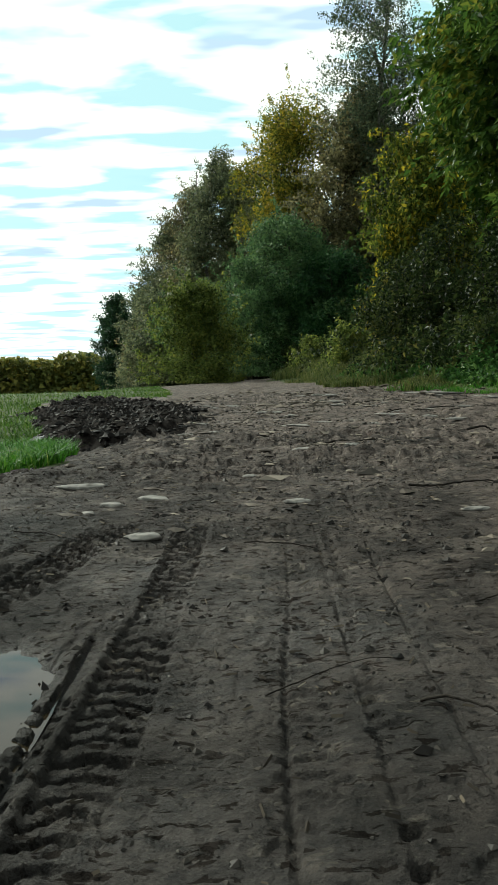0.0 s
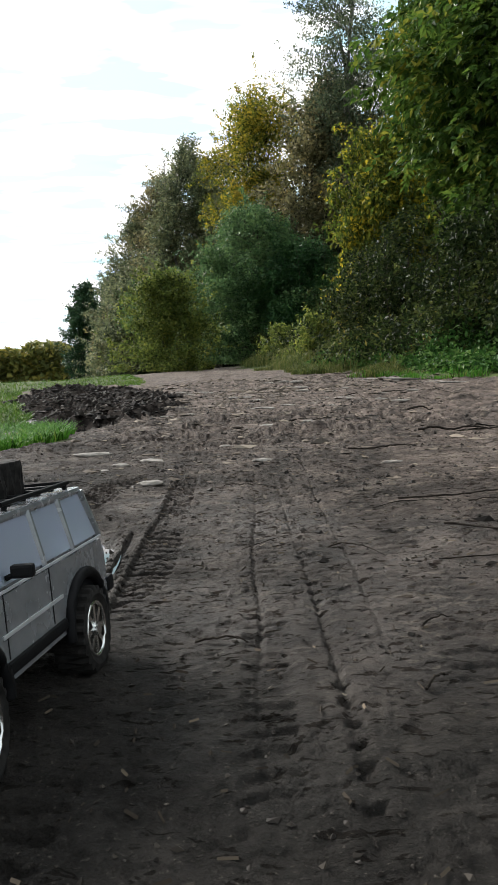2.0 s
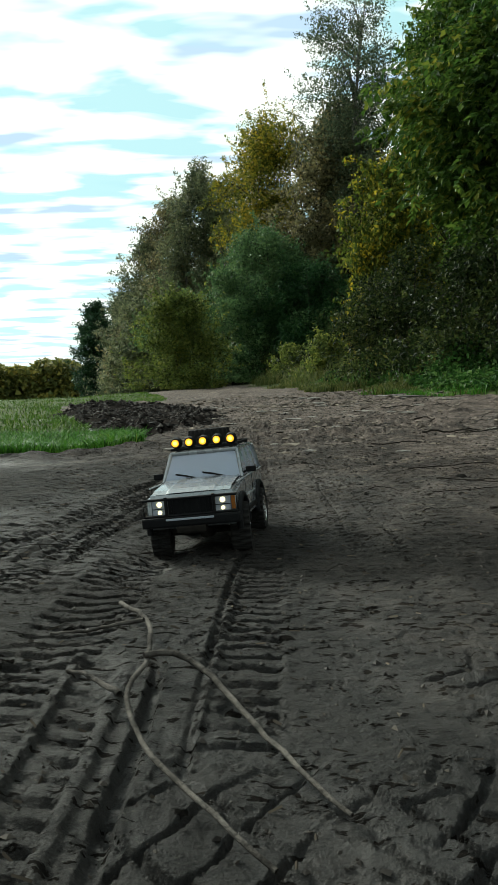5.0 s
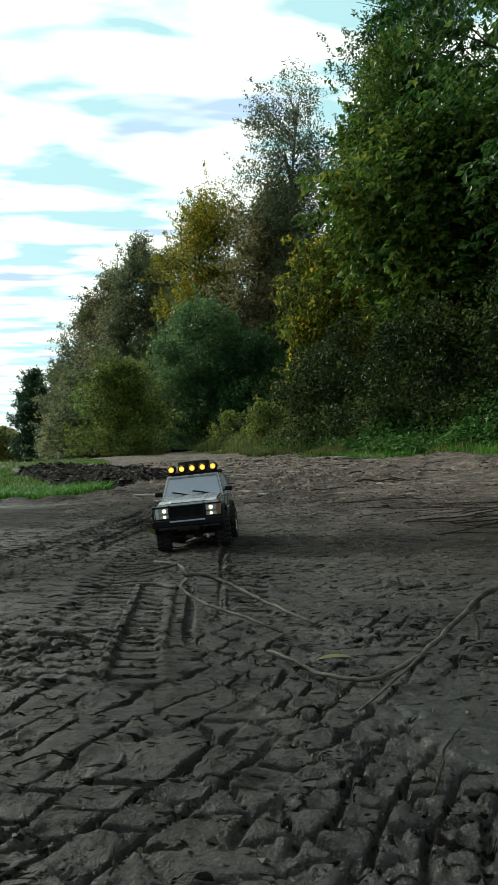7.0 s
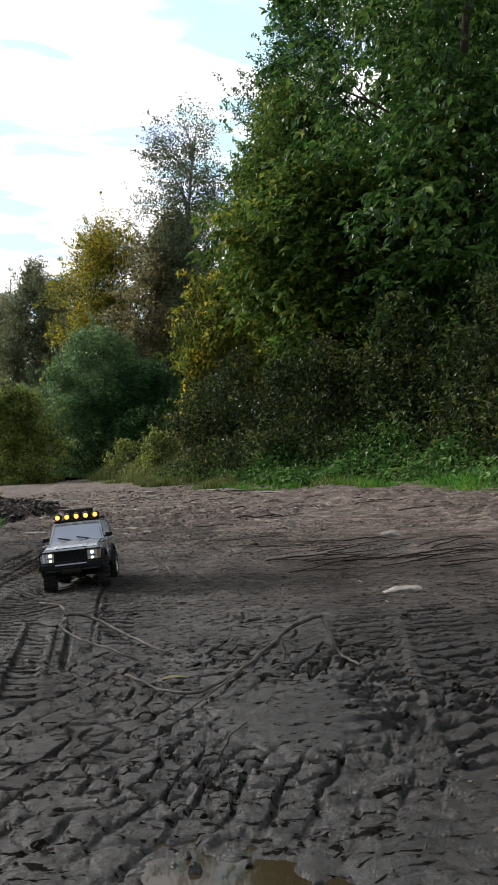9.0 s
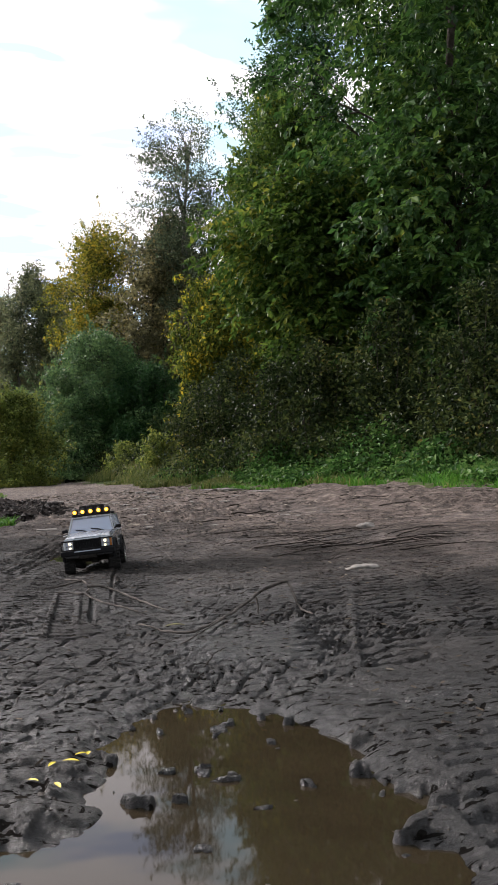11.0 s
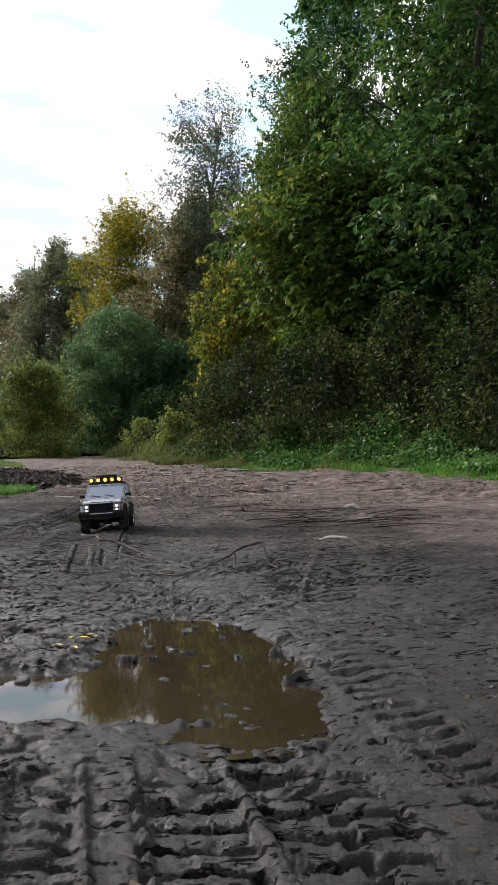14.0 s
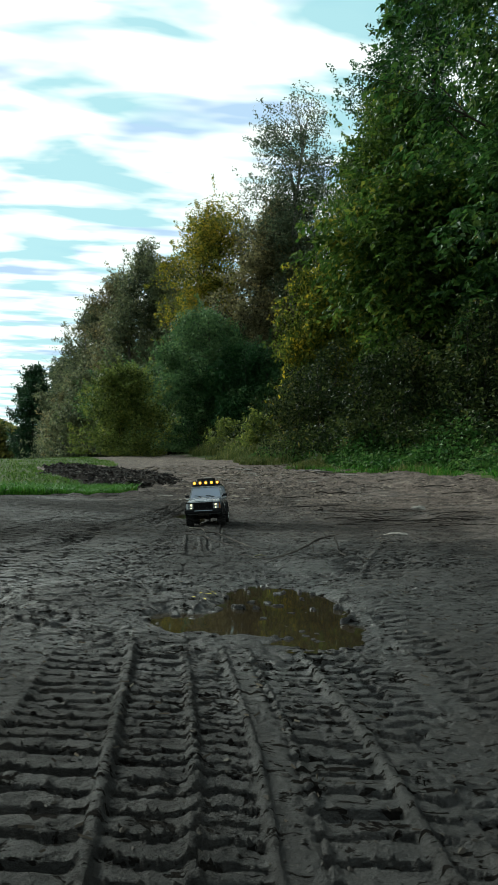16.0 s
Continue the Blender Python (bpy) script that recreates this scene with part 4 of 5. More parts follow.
rr = random.Random(5)
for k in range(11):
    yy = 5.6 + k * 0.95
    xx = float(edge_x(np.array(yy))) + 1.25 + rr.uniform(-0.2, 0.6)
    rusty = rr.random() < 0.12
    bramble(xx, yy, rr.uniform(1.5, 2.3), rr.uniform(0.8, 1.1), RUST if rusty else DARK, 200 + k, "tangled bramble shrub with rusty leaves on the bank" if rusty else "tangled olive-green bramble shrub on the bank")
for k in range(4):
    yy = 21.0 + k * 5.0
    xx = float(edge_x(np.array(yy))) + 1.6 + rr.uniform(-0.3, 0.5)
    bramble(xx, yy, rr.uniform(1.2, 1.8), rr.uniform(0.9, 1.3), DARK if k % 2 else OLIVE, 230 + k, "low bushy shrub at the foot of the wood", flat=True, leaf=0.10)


def weeds():
    rng = np.random.default_rng(31)
    n = 36000
    y = rng.uniform(3.0, 17, n)
    d = rng.uniform(0.35, 1.9, n)
    x = edge_x(y) + d
    top = (0.25 + 0.45 * smooth(0.3, 1.2, d)) * (0.6 + 0.5 * fbm(x * 1.5, y * 1.5, 8, 2))
    z = base_height(x, y) + np.clip(top, 0.1, 1.2) * rng.uniform(0, 1, n) ** 0.7
    leaf_stuff("nettles", "green nettles and weeds along the bank", "weeds", np.stack([x, y, z], -1), 0.070, NETTLE, 32, slim=0.5)


weeds()


def blades(name, label, x, y, z, height, width, mat, seed, lean=0.5):
    """Grass blades, each a bent, tapering strip."""
    rng = np.random.default_rng(seed)
    n = len(x)
    a = rng.uniform(0, 2 * np.pi, n)
    h = height * rng.uniform(0.5, 1.25, n)
    ln = rng.uniform(0.15, 1.0, n) * lean * h
    w = (width * rng.uniform(0.7, 1.3, n))
    b = a + rng.uniform(-0.9, 0.9, n) + np.pi / 2
    root = np.stack([x, y, z - 0.01], -1)
    side = np.stack([np.cos(b), np.sin(b), 0 * b], -1) * w[:, None] / 2
    out = np.stack([np.cos(a), np.sin(a), 0 * a], -1)
    midp = root + out * (ln * 0.3)[:, None] + np.stack([0 * h, 0 * h, h * 0.6], -1)
    tip = root + out * ln[:, None] + np.stack([0 * h, 0 * h, h * rng.uniform(0.8, 1.05, n)], -1)
    verts = np.stack([root - side, root + side, midp + side * 0.8, midp - side * 0.8, tip], 1).reshape(-1, 3)
    k = np.arange(n) * 5
    faces = np.concatenate([np.stack([k, k + 1, k + 2], -1), np.stack([k, k + 2, k + 3], -1), np.stack([k + 3, k + 2, k + 4], -1)])
    return tagged(new(name, mesh_np(name, verts, faces, mat)), label, "grass", kind="stuff")


GRASS = G("grass_green", [(0.0, (0.012, 0.044, 0.007)), (0.5, (0.056, 0.170, 0.020)), (0.85, (0.11, 0.22, 0.034)), (1.0, (0.24, 0.22, 0.09))], patch=2.5)
VERGE = G("grass_verge", [(0.0, (0.0090, 0.0300, 0.0040)), (0.5, (0.0450, 0.1400, 0.0140)), (0.85, (0.0900, 0.2000, 0.0240)), (1.0, (0.2000, 0.2000, 0.0500))], patch=4.0)
FIELD = G("grass_field", [(0.0, (0.0175, 0.0325, 0.0060)), (0.5, (0.060, 0.130, 0.018)), (1.0, (0.14, 0.175, 0.036))], patch=0.9)
STRAW = G("grass_dry", [(0.0, (0.020, 0.030, 0.009)), (0.5, (0.080, 0.105, 0.028)), (0.85, (0.16, 0.155, 0.055)), (1.0, (0.27, 0.22, 0.10))], patch=1.0)


def grasses():
    rng = np.random.default_rng(41)
    n = 30000
    y = rng.uniform(2.2, 20, n)
    x = edge_x(y) + np.abs(rng.normal(0, 0.55, n)) - 0.05 + 0.30 * fbm(y * 2, y * 0.7, 9, 3)
    keep = fbm(x * 3, y * 3, 19, 2) > -0.30
    x, y = x[keep], y[keep]
    tall = 0.085 + 0.06 * fbm(x * 2, y * 2, 29, 2)
    dry = smooth(7.0, 11.0, y + 2.5 * fbm(x * 0.9, y * 0.9, 39, 2)) > rng.uniform(0, 1, len(x))
    z = base_height(x, y)
    blades("bank_grass", "bright green grass along the foot of the bank", x[~dry], y[~dry], z[~dry], tall[~dry], 0.010, GRASS, 42, 1.1)
    blades("dry_bank_grass", "olive and straw-coloured grass along the wood edge", x[dry], y[dry], z[dry], tall[dry] * 1.2, 0.012, STRAW, 46, 1.1)
    n = 20000
    y = rng.uniform(9.5, 34, n)
    x = edge_x(y) + 0.15 + 2.6 * rng.uniform(0, 1, n) ** 0.8
    keep = fbm(x * 1.6, y * 0.9, 14, 2) > -0.1
    x, y = x[keep], y[keep]
    blades("tall_grass", "tall dry grass before the bushes", x, y, base_height(x, y), 0.30 + 0.28 * smooth(0.2, 1.6, x - edge_x(y)), 0.014, STRAW, 43, 0.7)
    n = 30000
    y = 1.0 + 3.6 * rng.uniform(0, 1, n)
    x = left_edge(y) - np.abs(rng.normal(0, 0.55, n)) + 0.03 - 0.05 * fbm(y * 5, y * 3, 10, 2)
    keep = (heap_mask(x, y) < 0.1) & (y < 4.2)
    x, y = x[keep], y[keep]
    blades("verge_grass", "lush bright green grass beside the mud", x, y, ground_height(x, y), 0.075, 0.006, VERGE, 44, 1.3)
    n = 42000
    y = 4.0 + 40 * rng.uniform(0, 1, n) ** 2
    x = left_edge(y) - 14 * rng.uniform(0, 1, n) ** 2 - 0.05
    keep = heap_mask(x, y) < 0.12
    x, y = x[keep], y[keep]
    blades("field_grass", "yellow-green rough meadow grass", x, y, ground_height(x, y), 0.055, 0.010, FIELD, 45, 1.3)


grasses()


def far_woods():
    rng = np.random.default_rng(51)
    n = 26000
    x = rng.uniform(-150, -20, n)
    y = 250 + rng.uniform(0, 14, n)
    top = 13.0 + 2.2 * fbm(x * 0.16, x * 0, 12, 3)
    z = base_height(x, y) + top * rng.uniform(0, 1, n)
    leaf_stuff("far_woods", "distant autumn wood across the field", "woods", np.stack([x, y, z], -1), 1.6, GOLDEN, 52, flat=True, slim=0.8)


GOLDEN = G("leaf_far_autumn", [(0.0, (0.055, 0.070, 0.026)), (0.5, (0.14, 0.150, 0.040)), (1.0, (0.32, 0.26, 0.055))], patch=0.12)
far_woods()


# ---- toy off-road car, one tenth of full size ----
def part(name, bm, mat, parent, label="", smooth_faces=False):
    me = bpy.data.meshes.new(name)
    bm.normal_update()
    bm.to_mesh(me)
    bm.free()
    me.materials.append(mat)
    if smooth_faces:
        me.polygons.foreach_set("use_smooth", np.ones(len(me.polygons), bool))
    return child(name, me, parent, label)


def box_bm(cx, cy, cz, sx, sy, sz, bevel=0.0, taper=None, seg=2):
    bm = bmesh.new()
    bmesh.ops.create_cube(bm, size=1.0, matrix=Matrix.Translation((cx, cy, cz)) @ Matrix.Diagonal((sx, sy, sz, 1)))
    if taper:
        for v in bm.verts:
            if v.co.z > cz:
                v.co.x = cx + (v.co.x - cx) * taper[0]
                v.co.y = cy + (v.co.y - cy) * taper[1]
    if bevel:
        bmesh.ops.bevel(bm, geom=bm.edges[:], offset=bevel, segments=seg, affect="EDGES", profile=0.6)
    return bm


def cyl_bm(r, depth, m, seg=24, r2=None, bevel=0.0):
    bm = bmesh.new()
    bmesh.ops.create_cone(bm, cap_ends=True, segments=seg, radius1=r, radius2=r if r2 is None else r2, depth=depth, matrix=m)
    if bevel:
        es = [e for e in bm.edges if len(e.link_faces) == 2 and any(len(f.verts) > 4 for f in e.link_faces)]
        bmesh.ops.bevel(bm, geom=es, offset=bevel, segments=2, affect="EDGES")
    return bm


def rod_bm(points, r, sides=8):
    v, f = tube_arrays(points, r, r, sides)
    bm = bmesh.new()
    vs = [bm.verts.new(p) for p in v]
    for q in f:
        bm.faces.new([vs[i] for i in q])
    bm.faces.new([vs[i] for i in range(sides)][::-1])
    bm.faces.new([vs[len(vs) - sides + i] for i in range(sides)])
    return bm


def panel_bm(corners, thick):
    """A plate with the given four corners, thickened along its normal."""
    bm = bmesh.new()
    c = [Vector(p) for p in corners]
    n = (c[1] - c[0]).cross(c[3] - c[0]).normalized() * thick
    lo, hi = [bm.verts.new(p) for p in c], [bm.verts.new(p + n) for p in c]
    bm.faces.new(lo[::-1])
    bm.faces.new(hi)
    for i in range(4):
        bm.faces.new((lo[i], lo[(i + 1) % 4], hi[(i + 1) % 4], hi[i]))
    return bm


def glow(name, colour, strength):
    m, nt, b, N, L = material(name)
    b.inputs["Base Color"].default_value = (*colour, 1)
    b.inputs["Emission Color"].default_value = (*colour, 1)
    b.inputs["Emission Strength"].default_value = strength
    b.inputs["Roughness"].default_value = 0.2
    return m


def car_paint():
    m, nt, b, N, L = material("car_paint_grey")
    n = noise_node(nt, 40.0, 6.0, 0.7)
    L(ramp(nt, n, [(0.35, (0.155, 0.163, 0.172)), (0.65, (0.215, 0.226, 0.236))]), b.inputs["Base Color"])
    L(ramp(nt, noise_node(nt, 25.0, 5.0), [(0.3, (0.18, 0.18, 0.18)), (0.75, (0.34, 0.34, 0.34))]), b.inputs["Roughness"])
    b.inputs["Metallic"].default_value = 0.35
    b.inputs["Coat Weight"].default_value = 0.5
    return m


def glass_material():
    m, nt, b, N, L = material("car_glass")
    # bluish base colour adds a painted haze of reflected sky to the glass
    b.inputs["Base Color"].default_value = (0.52, 0.57, 0.68, 1)
    b.inputs["Roughness"].default_value = 0.06
    b.inputs["Transmission Weight"].default_value = 0.62
    b.inputs["IOR"].default_value = 1.4
    return m


PAINT, GLASS = car_paint(), glass_material()
BLACK = simple("black_plastic", (0.006, 0.006, 0.0065), 0.55, 0, 0.3, 80.0, 0.0004, 0.08)
RUBBER = simple("tyre_rubber", (0.016, 0.015, 0.014), 0.8, 0, 0.5, 120.0, 0.0006, 0.08)
MUDDY = simple("muddy_underside", (0.014, 0.012, 0.010), 0.85, 0, 0.5, 60.0, 0.001, 0.08)
CHROME = simple("bright_rim", (0.72, 0.72, 0.70), 0.25, 1.0, 0.15, 40.0)
TRIM = simple("pale_trim", (0.42, 0.43, 0.44), 0.4, 0.3, 0.1, 60.0)
INNER = simple("cabin_grey", (0.26, 0.28, 0.32), 0.7, 0, 0.2, 60.0)
AMBER = simple("amber_lens", (0.22, 0.075, 0.012), 0.2, 0, 0.1, 60.0)
LAMP_YELLOW = glow("spot_lamp_yellow", (1.0, 0.45, 0.03), 0.75)
LAMP_CORE = glow("spot_lamp_core", (1.0, 0.72, 0.16), 1.5)
LAMP_WARM = glow("headlamp_warm", (1.0, 0.86, 0.52), 1.1)


def toy_car(m):
    """Front towards -y, x across, wheels on z = 0."""
    car = empty("toy_car", m)
    W = 0.090
    FA, RA, WR = -0.140, 0.140, 0.048
    # lower body: a side profile with wheel arches, extruded across
    prof = [(-0.212, 0.078), (-0.212, 0.120), (-0.205, 0.131), (-0.070, 0.146), (0.222, 0.146), (0.228, 0.135), (0.228, 0.074)]

    def arch(yc):
        return [(yc + 0.060 * math.cos(a), 0.062 + 0.050 * math.sin(a)) for a in np.linspace(0, math.pi, 9)]

    outline = prof + arch(RA) + arch(FA)
    bm = bmesh.new()
    lo = [bm.verts.new((-W, y, z)) for y, z in outline]
    hi = [bm.verts.new((W, y, z)) for y, z in outline]
    bm.faces.new(lo)
    bm.faces.new(hi[::-1])
    k = len(outline)
    for i in range(k):
        bm.faces.new((lo[i], hi[i], hi[(i + 1) % k], lo[(i + 1) % k]))
    bmesh.ops.recalc_face_normals(bm, faces=bm.faces[:])
    es = [e for e in bm.edges if abs(e.verts[0].co.x - e.verts[1].co.x) < 1e-6 and min(v.co.z for v in e.verts) > 0.11 and abs(e.verts[0].co.x) > 0.08]
    bmesh.ops.bevel(bm, geom=es, offset=0.006, segments=3, affect="EDGES")
    bmesh.ops.triangulate(bm, faces=[f for f in bm.faces if len(f.verts) > 4])
    part("body", bm, PAINT, car)
    # bonnet, with a raised middle
    bm = bmesh.new()
    cols, rows = (-0.080, -0.052, -0.046, 0.046, 0.052, 0.080), ((-0.204, 0.1315), (-0.185, 0.1365), (-0.120, 0.1435), (-0.070, 0.148))
    vs = [[bm.verts.new((x, y, z + (0.004 if abs(x) < 0.05 else 0.0015) * (1 if j else 0.4))) for x in cols] for j, (y, z) in enumerate(rows)]
    for j in range(3):
        for i in range(5):
            bm.faces.new((vs[j][i], vs[j][i + 1], vs[j + 1][i + 1], vs[j + 1][i]))
    part("bonnet", bm, PAINT, car, "grey bonnet with a raised middle and worn sheen")
    # cabin: pillars, roof
    zb, zr = 0.146, 0.200
    fb, ft, rb, rt = -0.072, -0.030, 0.222, 0.205
    wb, wt = 0.086, 0.074
    part("roof", box_bm(0, (ft + rt) / 2, zr + 0.004, 2 * wt + 0.004, rt - ft + 0.008, 0.009, 0.0035), PAINT, car)
    for sx in (-1, 1):
        part("pillar", rod_bm([(sx * wb, fb, zb - 0.002), (sx * wt, ft, zr + 0.003)], 0.0045, 6), PAINT, car)
        part("pillar", rod_bm([(sx * wb, 0.045, zb - 0.002), (sx * wt, 0.045, zr + 0.003)], 0.0042, 6), PAINT, car)
        part("pillar", rod_bm([(sx * wb, 0.130, zb - 0.002), (sx * wt, 0.128, zr + 0.003)], 0.0042, 6), PAINT, car)
        part("pillar", rod_bm([(sx * wb, rb, zb - 0.002), (sx * wt, rt, zr + 0.003)], 0.0055, 6), PAINT, car)
        for y0, y1, t0, t1 in ((fb + 0.004, 0.042, ft + 0.004, 0.042), (0.048, 0.127, 0.048, 0.125), (0.133, rb - 0.004, 0.131, rt - 0.004)):
            q = [(sx * (wb - 0.001), y0, zb), (sx * (wb - 0.001), y1, zb), (sx * (wt - 0.001), t1, zr), (sx * (wt - 0.001), t0, zr)]
            part("side_window", panel_bm(q if sx > 0 else q[::-1], 0.0012), GLASS, car)
    part("windscreen", panel_bm([(-wb + 0.004, fb, zb), (wb - 0.004, fb, zb), (wt - 0.004, ft, zr), (-wt + 0.004, ft, zr)], 0.0014), GLASS, car, "windscreen reflecting the sky, with a bluish haze coloured in")
    part("rear_window", panel_bm([(wb - 0.004, rb, zb), (-wb + 0.004, rb, zb), (-wt + 0.004, rt, zr), (wt - 0.004, rt, zr)], 0.0014), GLASS, car)
    part("dashboard", box_bm(0, -0.048, 0.150, 0.150, 0.030, 0.012, 0.004), INNER, car)
    for sx in (-1, 1):
        part("seat", box_bm(sx * 0.036, 0.040, 0.160, 0.044, 0.014, 0.044, 0.006, (0.8, 0.9)), INNER, car)
    part("rear_seat", box_bm(0, 0.125, 0.156, 0.130, 0.014, 0.030, 0.005), INNER, car)
    for sx in (-1, 1):
        part("wiper", rod_bm([(-0.004 + sx * 0.030 + 0.022, fb - 0.001, zb + 0.004), (-0.004 + sx * 0.030, fb + 0.004, zb + 0.010), (-0.004 + sx * 0.030 - 0.026, fb + 0.008, zb + 0.015)], 0.0018, 6), BLACK, car)
        # mirrors, flares, trim
        mi = part("mirror", box_bm(sx * 0.103, -0.045, 0.158, 0.022, 0.010, 0.013, 0.003), BLACK, car)
        part("stalk", rod_bm([(sx * 0.086, -0.045, 0.152), (sx * 0.097, -0.045, 0.156)], 0.003, 6), BLACK, mi)
        part("side_trim", box_bm(sx * 0.0908, 0.0, 0.104, 0.0018, 0.150, 0.004, 0.0006), TRIM, car, "pale strip along the doors")
        part("waist_trim", box_bm(sx * 0.0905, 0.02, 0.1435, 0.0018, 0.400, 0.003, 0.0006), TRIM, car)
        for y0 in (-0.065, 0.046):
            part("door_gap", box_bm(sx * 0.0902, y0, 0.112, 0.0010, 0.0014, 0.060), BLACK, car)
        part("sill", box_bm(sx * 0.088, 0.0, 0.074, 0.012, 0.150, 0.012, 0.003), BLACK, car)
        for yc in (FA, RA):
            v, f = tube_arrays([(sx * 0.092, yc + 0.060 * math.cos(a), 0.060 + 0.054 * math.sin(a)) for a in np.linspace(-0.15, math.pi + 0.15, 15)], 0.007, 0.007, 6)
            bm = bmesh.new()
            vs = [bm.verts.new(p) for p in v]
            for q in f:
                bm.faces.new([vs[i] for i in q])
            part("wheel_flare", bm, BLACK, car, "", True)
    # front: grille, lamps, bumper, guard
    gr = part("grille", box_bm(0, -0.2125, 0.108, 0.094, 0.004, 0.034, 0.001), BLACK, car, "black slotted grille")
    for i in range(8):
        part("slat", box_bm(-0.0385 + i * 0.011, -0.2152, 0.108, 0.0035, 0.002, 0.030, 0.0006), BLACK, gr)
    for sx in (-1, 1):
        h = part("headlight", box_bm(sx * 0.0640, -0.2130, 0.108, 0.030, 0.005, 0.033, 0.0015), INNER, car, "square headlight with two lit warm lamps")
        part("lens", cyl_bm(0.0054, 0.003, pose(sx * 0.0640, -0.2162, 0.1135, 90), 16), LAMP_WARM, h, "lit warm lamp")
        part("lens", cyl_bm(0.0040, 0.003, pose(sx * 0.0640, -0.2162, 0.0975, 90), 16), LAMP_WARM, h, "lit warm lamp")
        part("headlight_rim", box_bm(sx * 0.0640, -0.2146, 0.1045, 0.030, 0.004, 0.0015), BLACK, h)
        part("marker_lamp", box_bm(sx * 0.0845, -0.2115, 0.108, 0.008, 0.006, 0.030, 0.0015), AMBER if sx > 0 else TRIM, car, "amber corner lamp" if sx > 0 else "pale corner lamp")
    bp = part("bumper", box_bm(0, -0.224, 0.079, 0.196, 0.026, 0.020, 0.004), BLACK, car, "heavy black front bumper")
    part("bumper_strip", box_bm(0, -0.2375, 0.084, 0.096, 0.002, 0.004, 0.0008), INNER, bp)
    part("winch", box_bm(0, -0.226, 0.063, 0.060, 0.022, 0.014, 0.003), MUDDY, bp)
    part("rear_bumper", box_bm(0, 0.236, 0.080, 0.186, 0.022, 0.020, 0.004), BLACK, car)
    guard = part("bull_bar", rod_bm([(-0.094, -0.226, 0.088), (-0.094, -0.228, 0.124), (0.094, -0.228, 0.124), (0.094, -0.226, 0.088)], 0.0028), BLACK, car, "black tubular guard round the lamps")
    part("guard_rail", rod_bm([(-0.094, -0.227, 0.091), (0.094, -0.227, 0.091)], 0.0026), BLACK, guard)
    for sx in (-0.048, 0.048):
        part("guard_post", rod_bm([(sx, -0.227, 0.086), (sx, -0.228, 0.128)], 0.0035), BLACK, guard)
    # underside
    part("chassis", box_bm(0, 0.0, 0.066, 0.100, 0.40, 0.016, 0.004), MUDDY, car)
    for yc in (FA, RA):
        ax = part("axle", cyl_bm(0.007, 0.15, pose(0, yc, 0.046, 0, 90), 10), MUDDY, car)
        part("axle_housing", box_bm(0.014, yc, 0.046, 0.030, 0.034, 0.028, 0.008), MUDDY, ax)
    for sx in (-1, 1):
        part("link", rod_bm([(sx * 0.030, FA, 0.044), (sx * 0.026, -0.03, 0.060)], 0.003), MUDDY, car)
        part("link", rod_bm([(sx * 0.030, RA, 0.044), (sx * 0.026, 0.03, 0.060)], 0.003), MUDDY, car)

    def wheel(x, y, z, turn, flat=False):
        tilt = pose(x, y, z, 0, 90, turn) if not flat else pose(x, y, z)
        bm = bmesh.new()
        ring = []
        sec = [(0.030, -0.016), (0.040, -0.021), (0.0455, -0.019), (0.0465, -0.010), (0.0465, 0.010), (0.0455, 0.019), (0.040, 0.021), (0.030, 0.016)]
        n = 88
        for i in range(n):
            a = 2 * math.pi * i / n
            row = []
            for q, (r, w) in enumerate(sec):
                if 2 <= q <= 5:
                    r *= 1.085 if (i + (2 if q > 3 else 0)) % 4 < 2 else 1.0
                row.append(bm.verts.new(tilt @ Vector((r * math.cos(a), r * math.sin(a), w))))
            ring.append(row)
        for i in range(n):
            for j in range(len(sec) - 1):
                bm.faces.new((ring[i][j], ring[(i + 1) % n][j], ring[(i + 1) % n][j + 1], ring[i][j + 1]))
            bm.faces.new((ring[i][-1], ring[(i + 1) % n][-1], ring[(i + 1) % n][0], ring[i][0]))
        bmesh.ops.recalc_face_normals(bm, faces=bm.faces[:])
        wh = part("wheel", bm, RUBBER, car, "knobbly black tyre with bright rim")
        bm = cyl_bm(0.0315, 0.030, tilt, 28)
        part("rim_barrel", bm, MUDDY, wh)
        out = 1 if x > 0 else -1
        for i in range(8):
            a = 2 * math.pi * i / 8
            bm = bmesh.new()
            bmesh.ops.create_cube(bm, size=1.0, matrix=tilt @ Matrix.Rotation(a, 4, "Z") @ Matrix.Translation((0.019, 0, out * 0.0155)) @ Matrix.Diagonal((0.024, 0.0065, 0.003, 1)))
            part("spoke", bm, CHROME, wh)
        v, f = tube_arrays([tuple(tilt @ Vector((0.0305 * math.cos(a), 0.0305 * math.sin(a), out * 0.0165))) for a in np.linspace(0, 2 * math.pi, 29)], 0.0028, 0.0028, 6)
        bm = bmesh.new()
        vs = [bm.verts.new(p) for p in v]
        for q in f:
            bm.faces.new([vs[i] for i in q])
        part("rim_edge", bm, CHROME, wh, "bright metal rim", True)
        part("hub", cyl_bm(0.008, 0.006, tilt @ Matrix.Translation((0, 0, out * 0.018)), 12), CHROME, wh)

    for sx in (-1, 1):
        wheel(sx * 0.083, FA, WR, 8)
        wheel(sx * 0.083, RA, WR, 0)
    wheel(-0.012, 0.120, 0.232, 0, True)
    # roof rack with lamps
    rack = part("roof_rack", rod_bm([(-0.068, 0.0, 0.216), (-0.068, 0.19, 0.216), (0.068, 0.19, 0.216), (0.068, 0.0, 0.216), (-0.068, 0.0, 0.216)], 0.0028), BLACK, car, "black tubular roof rack")
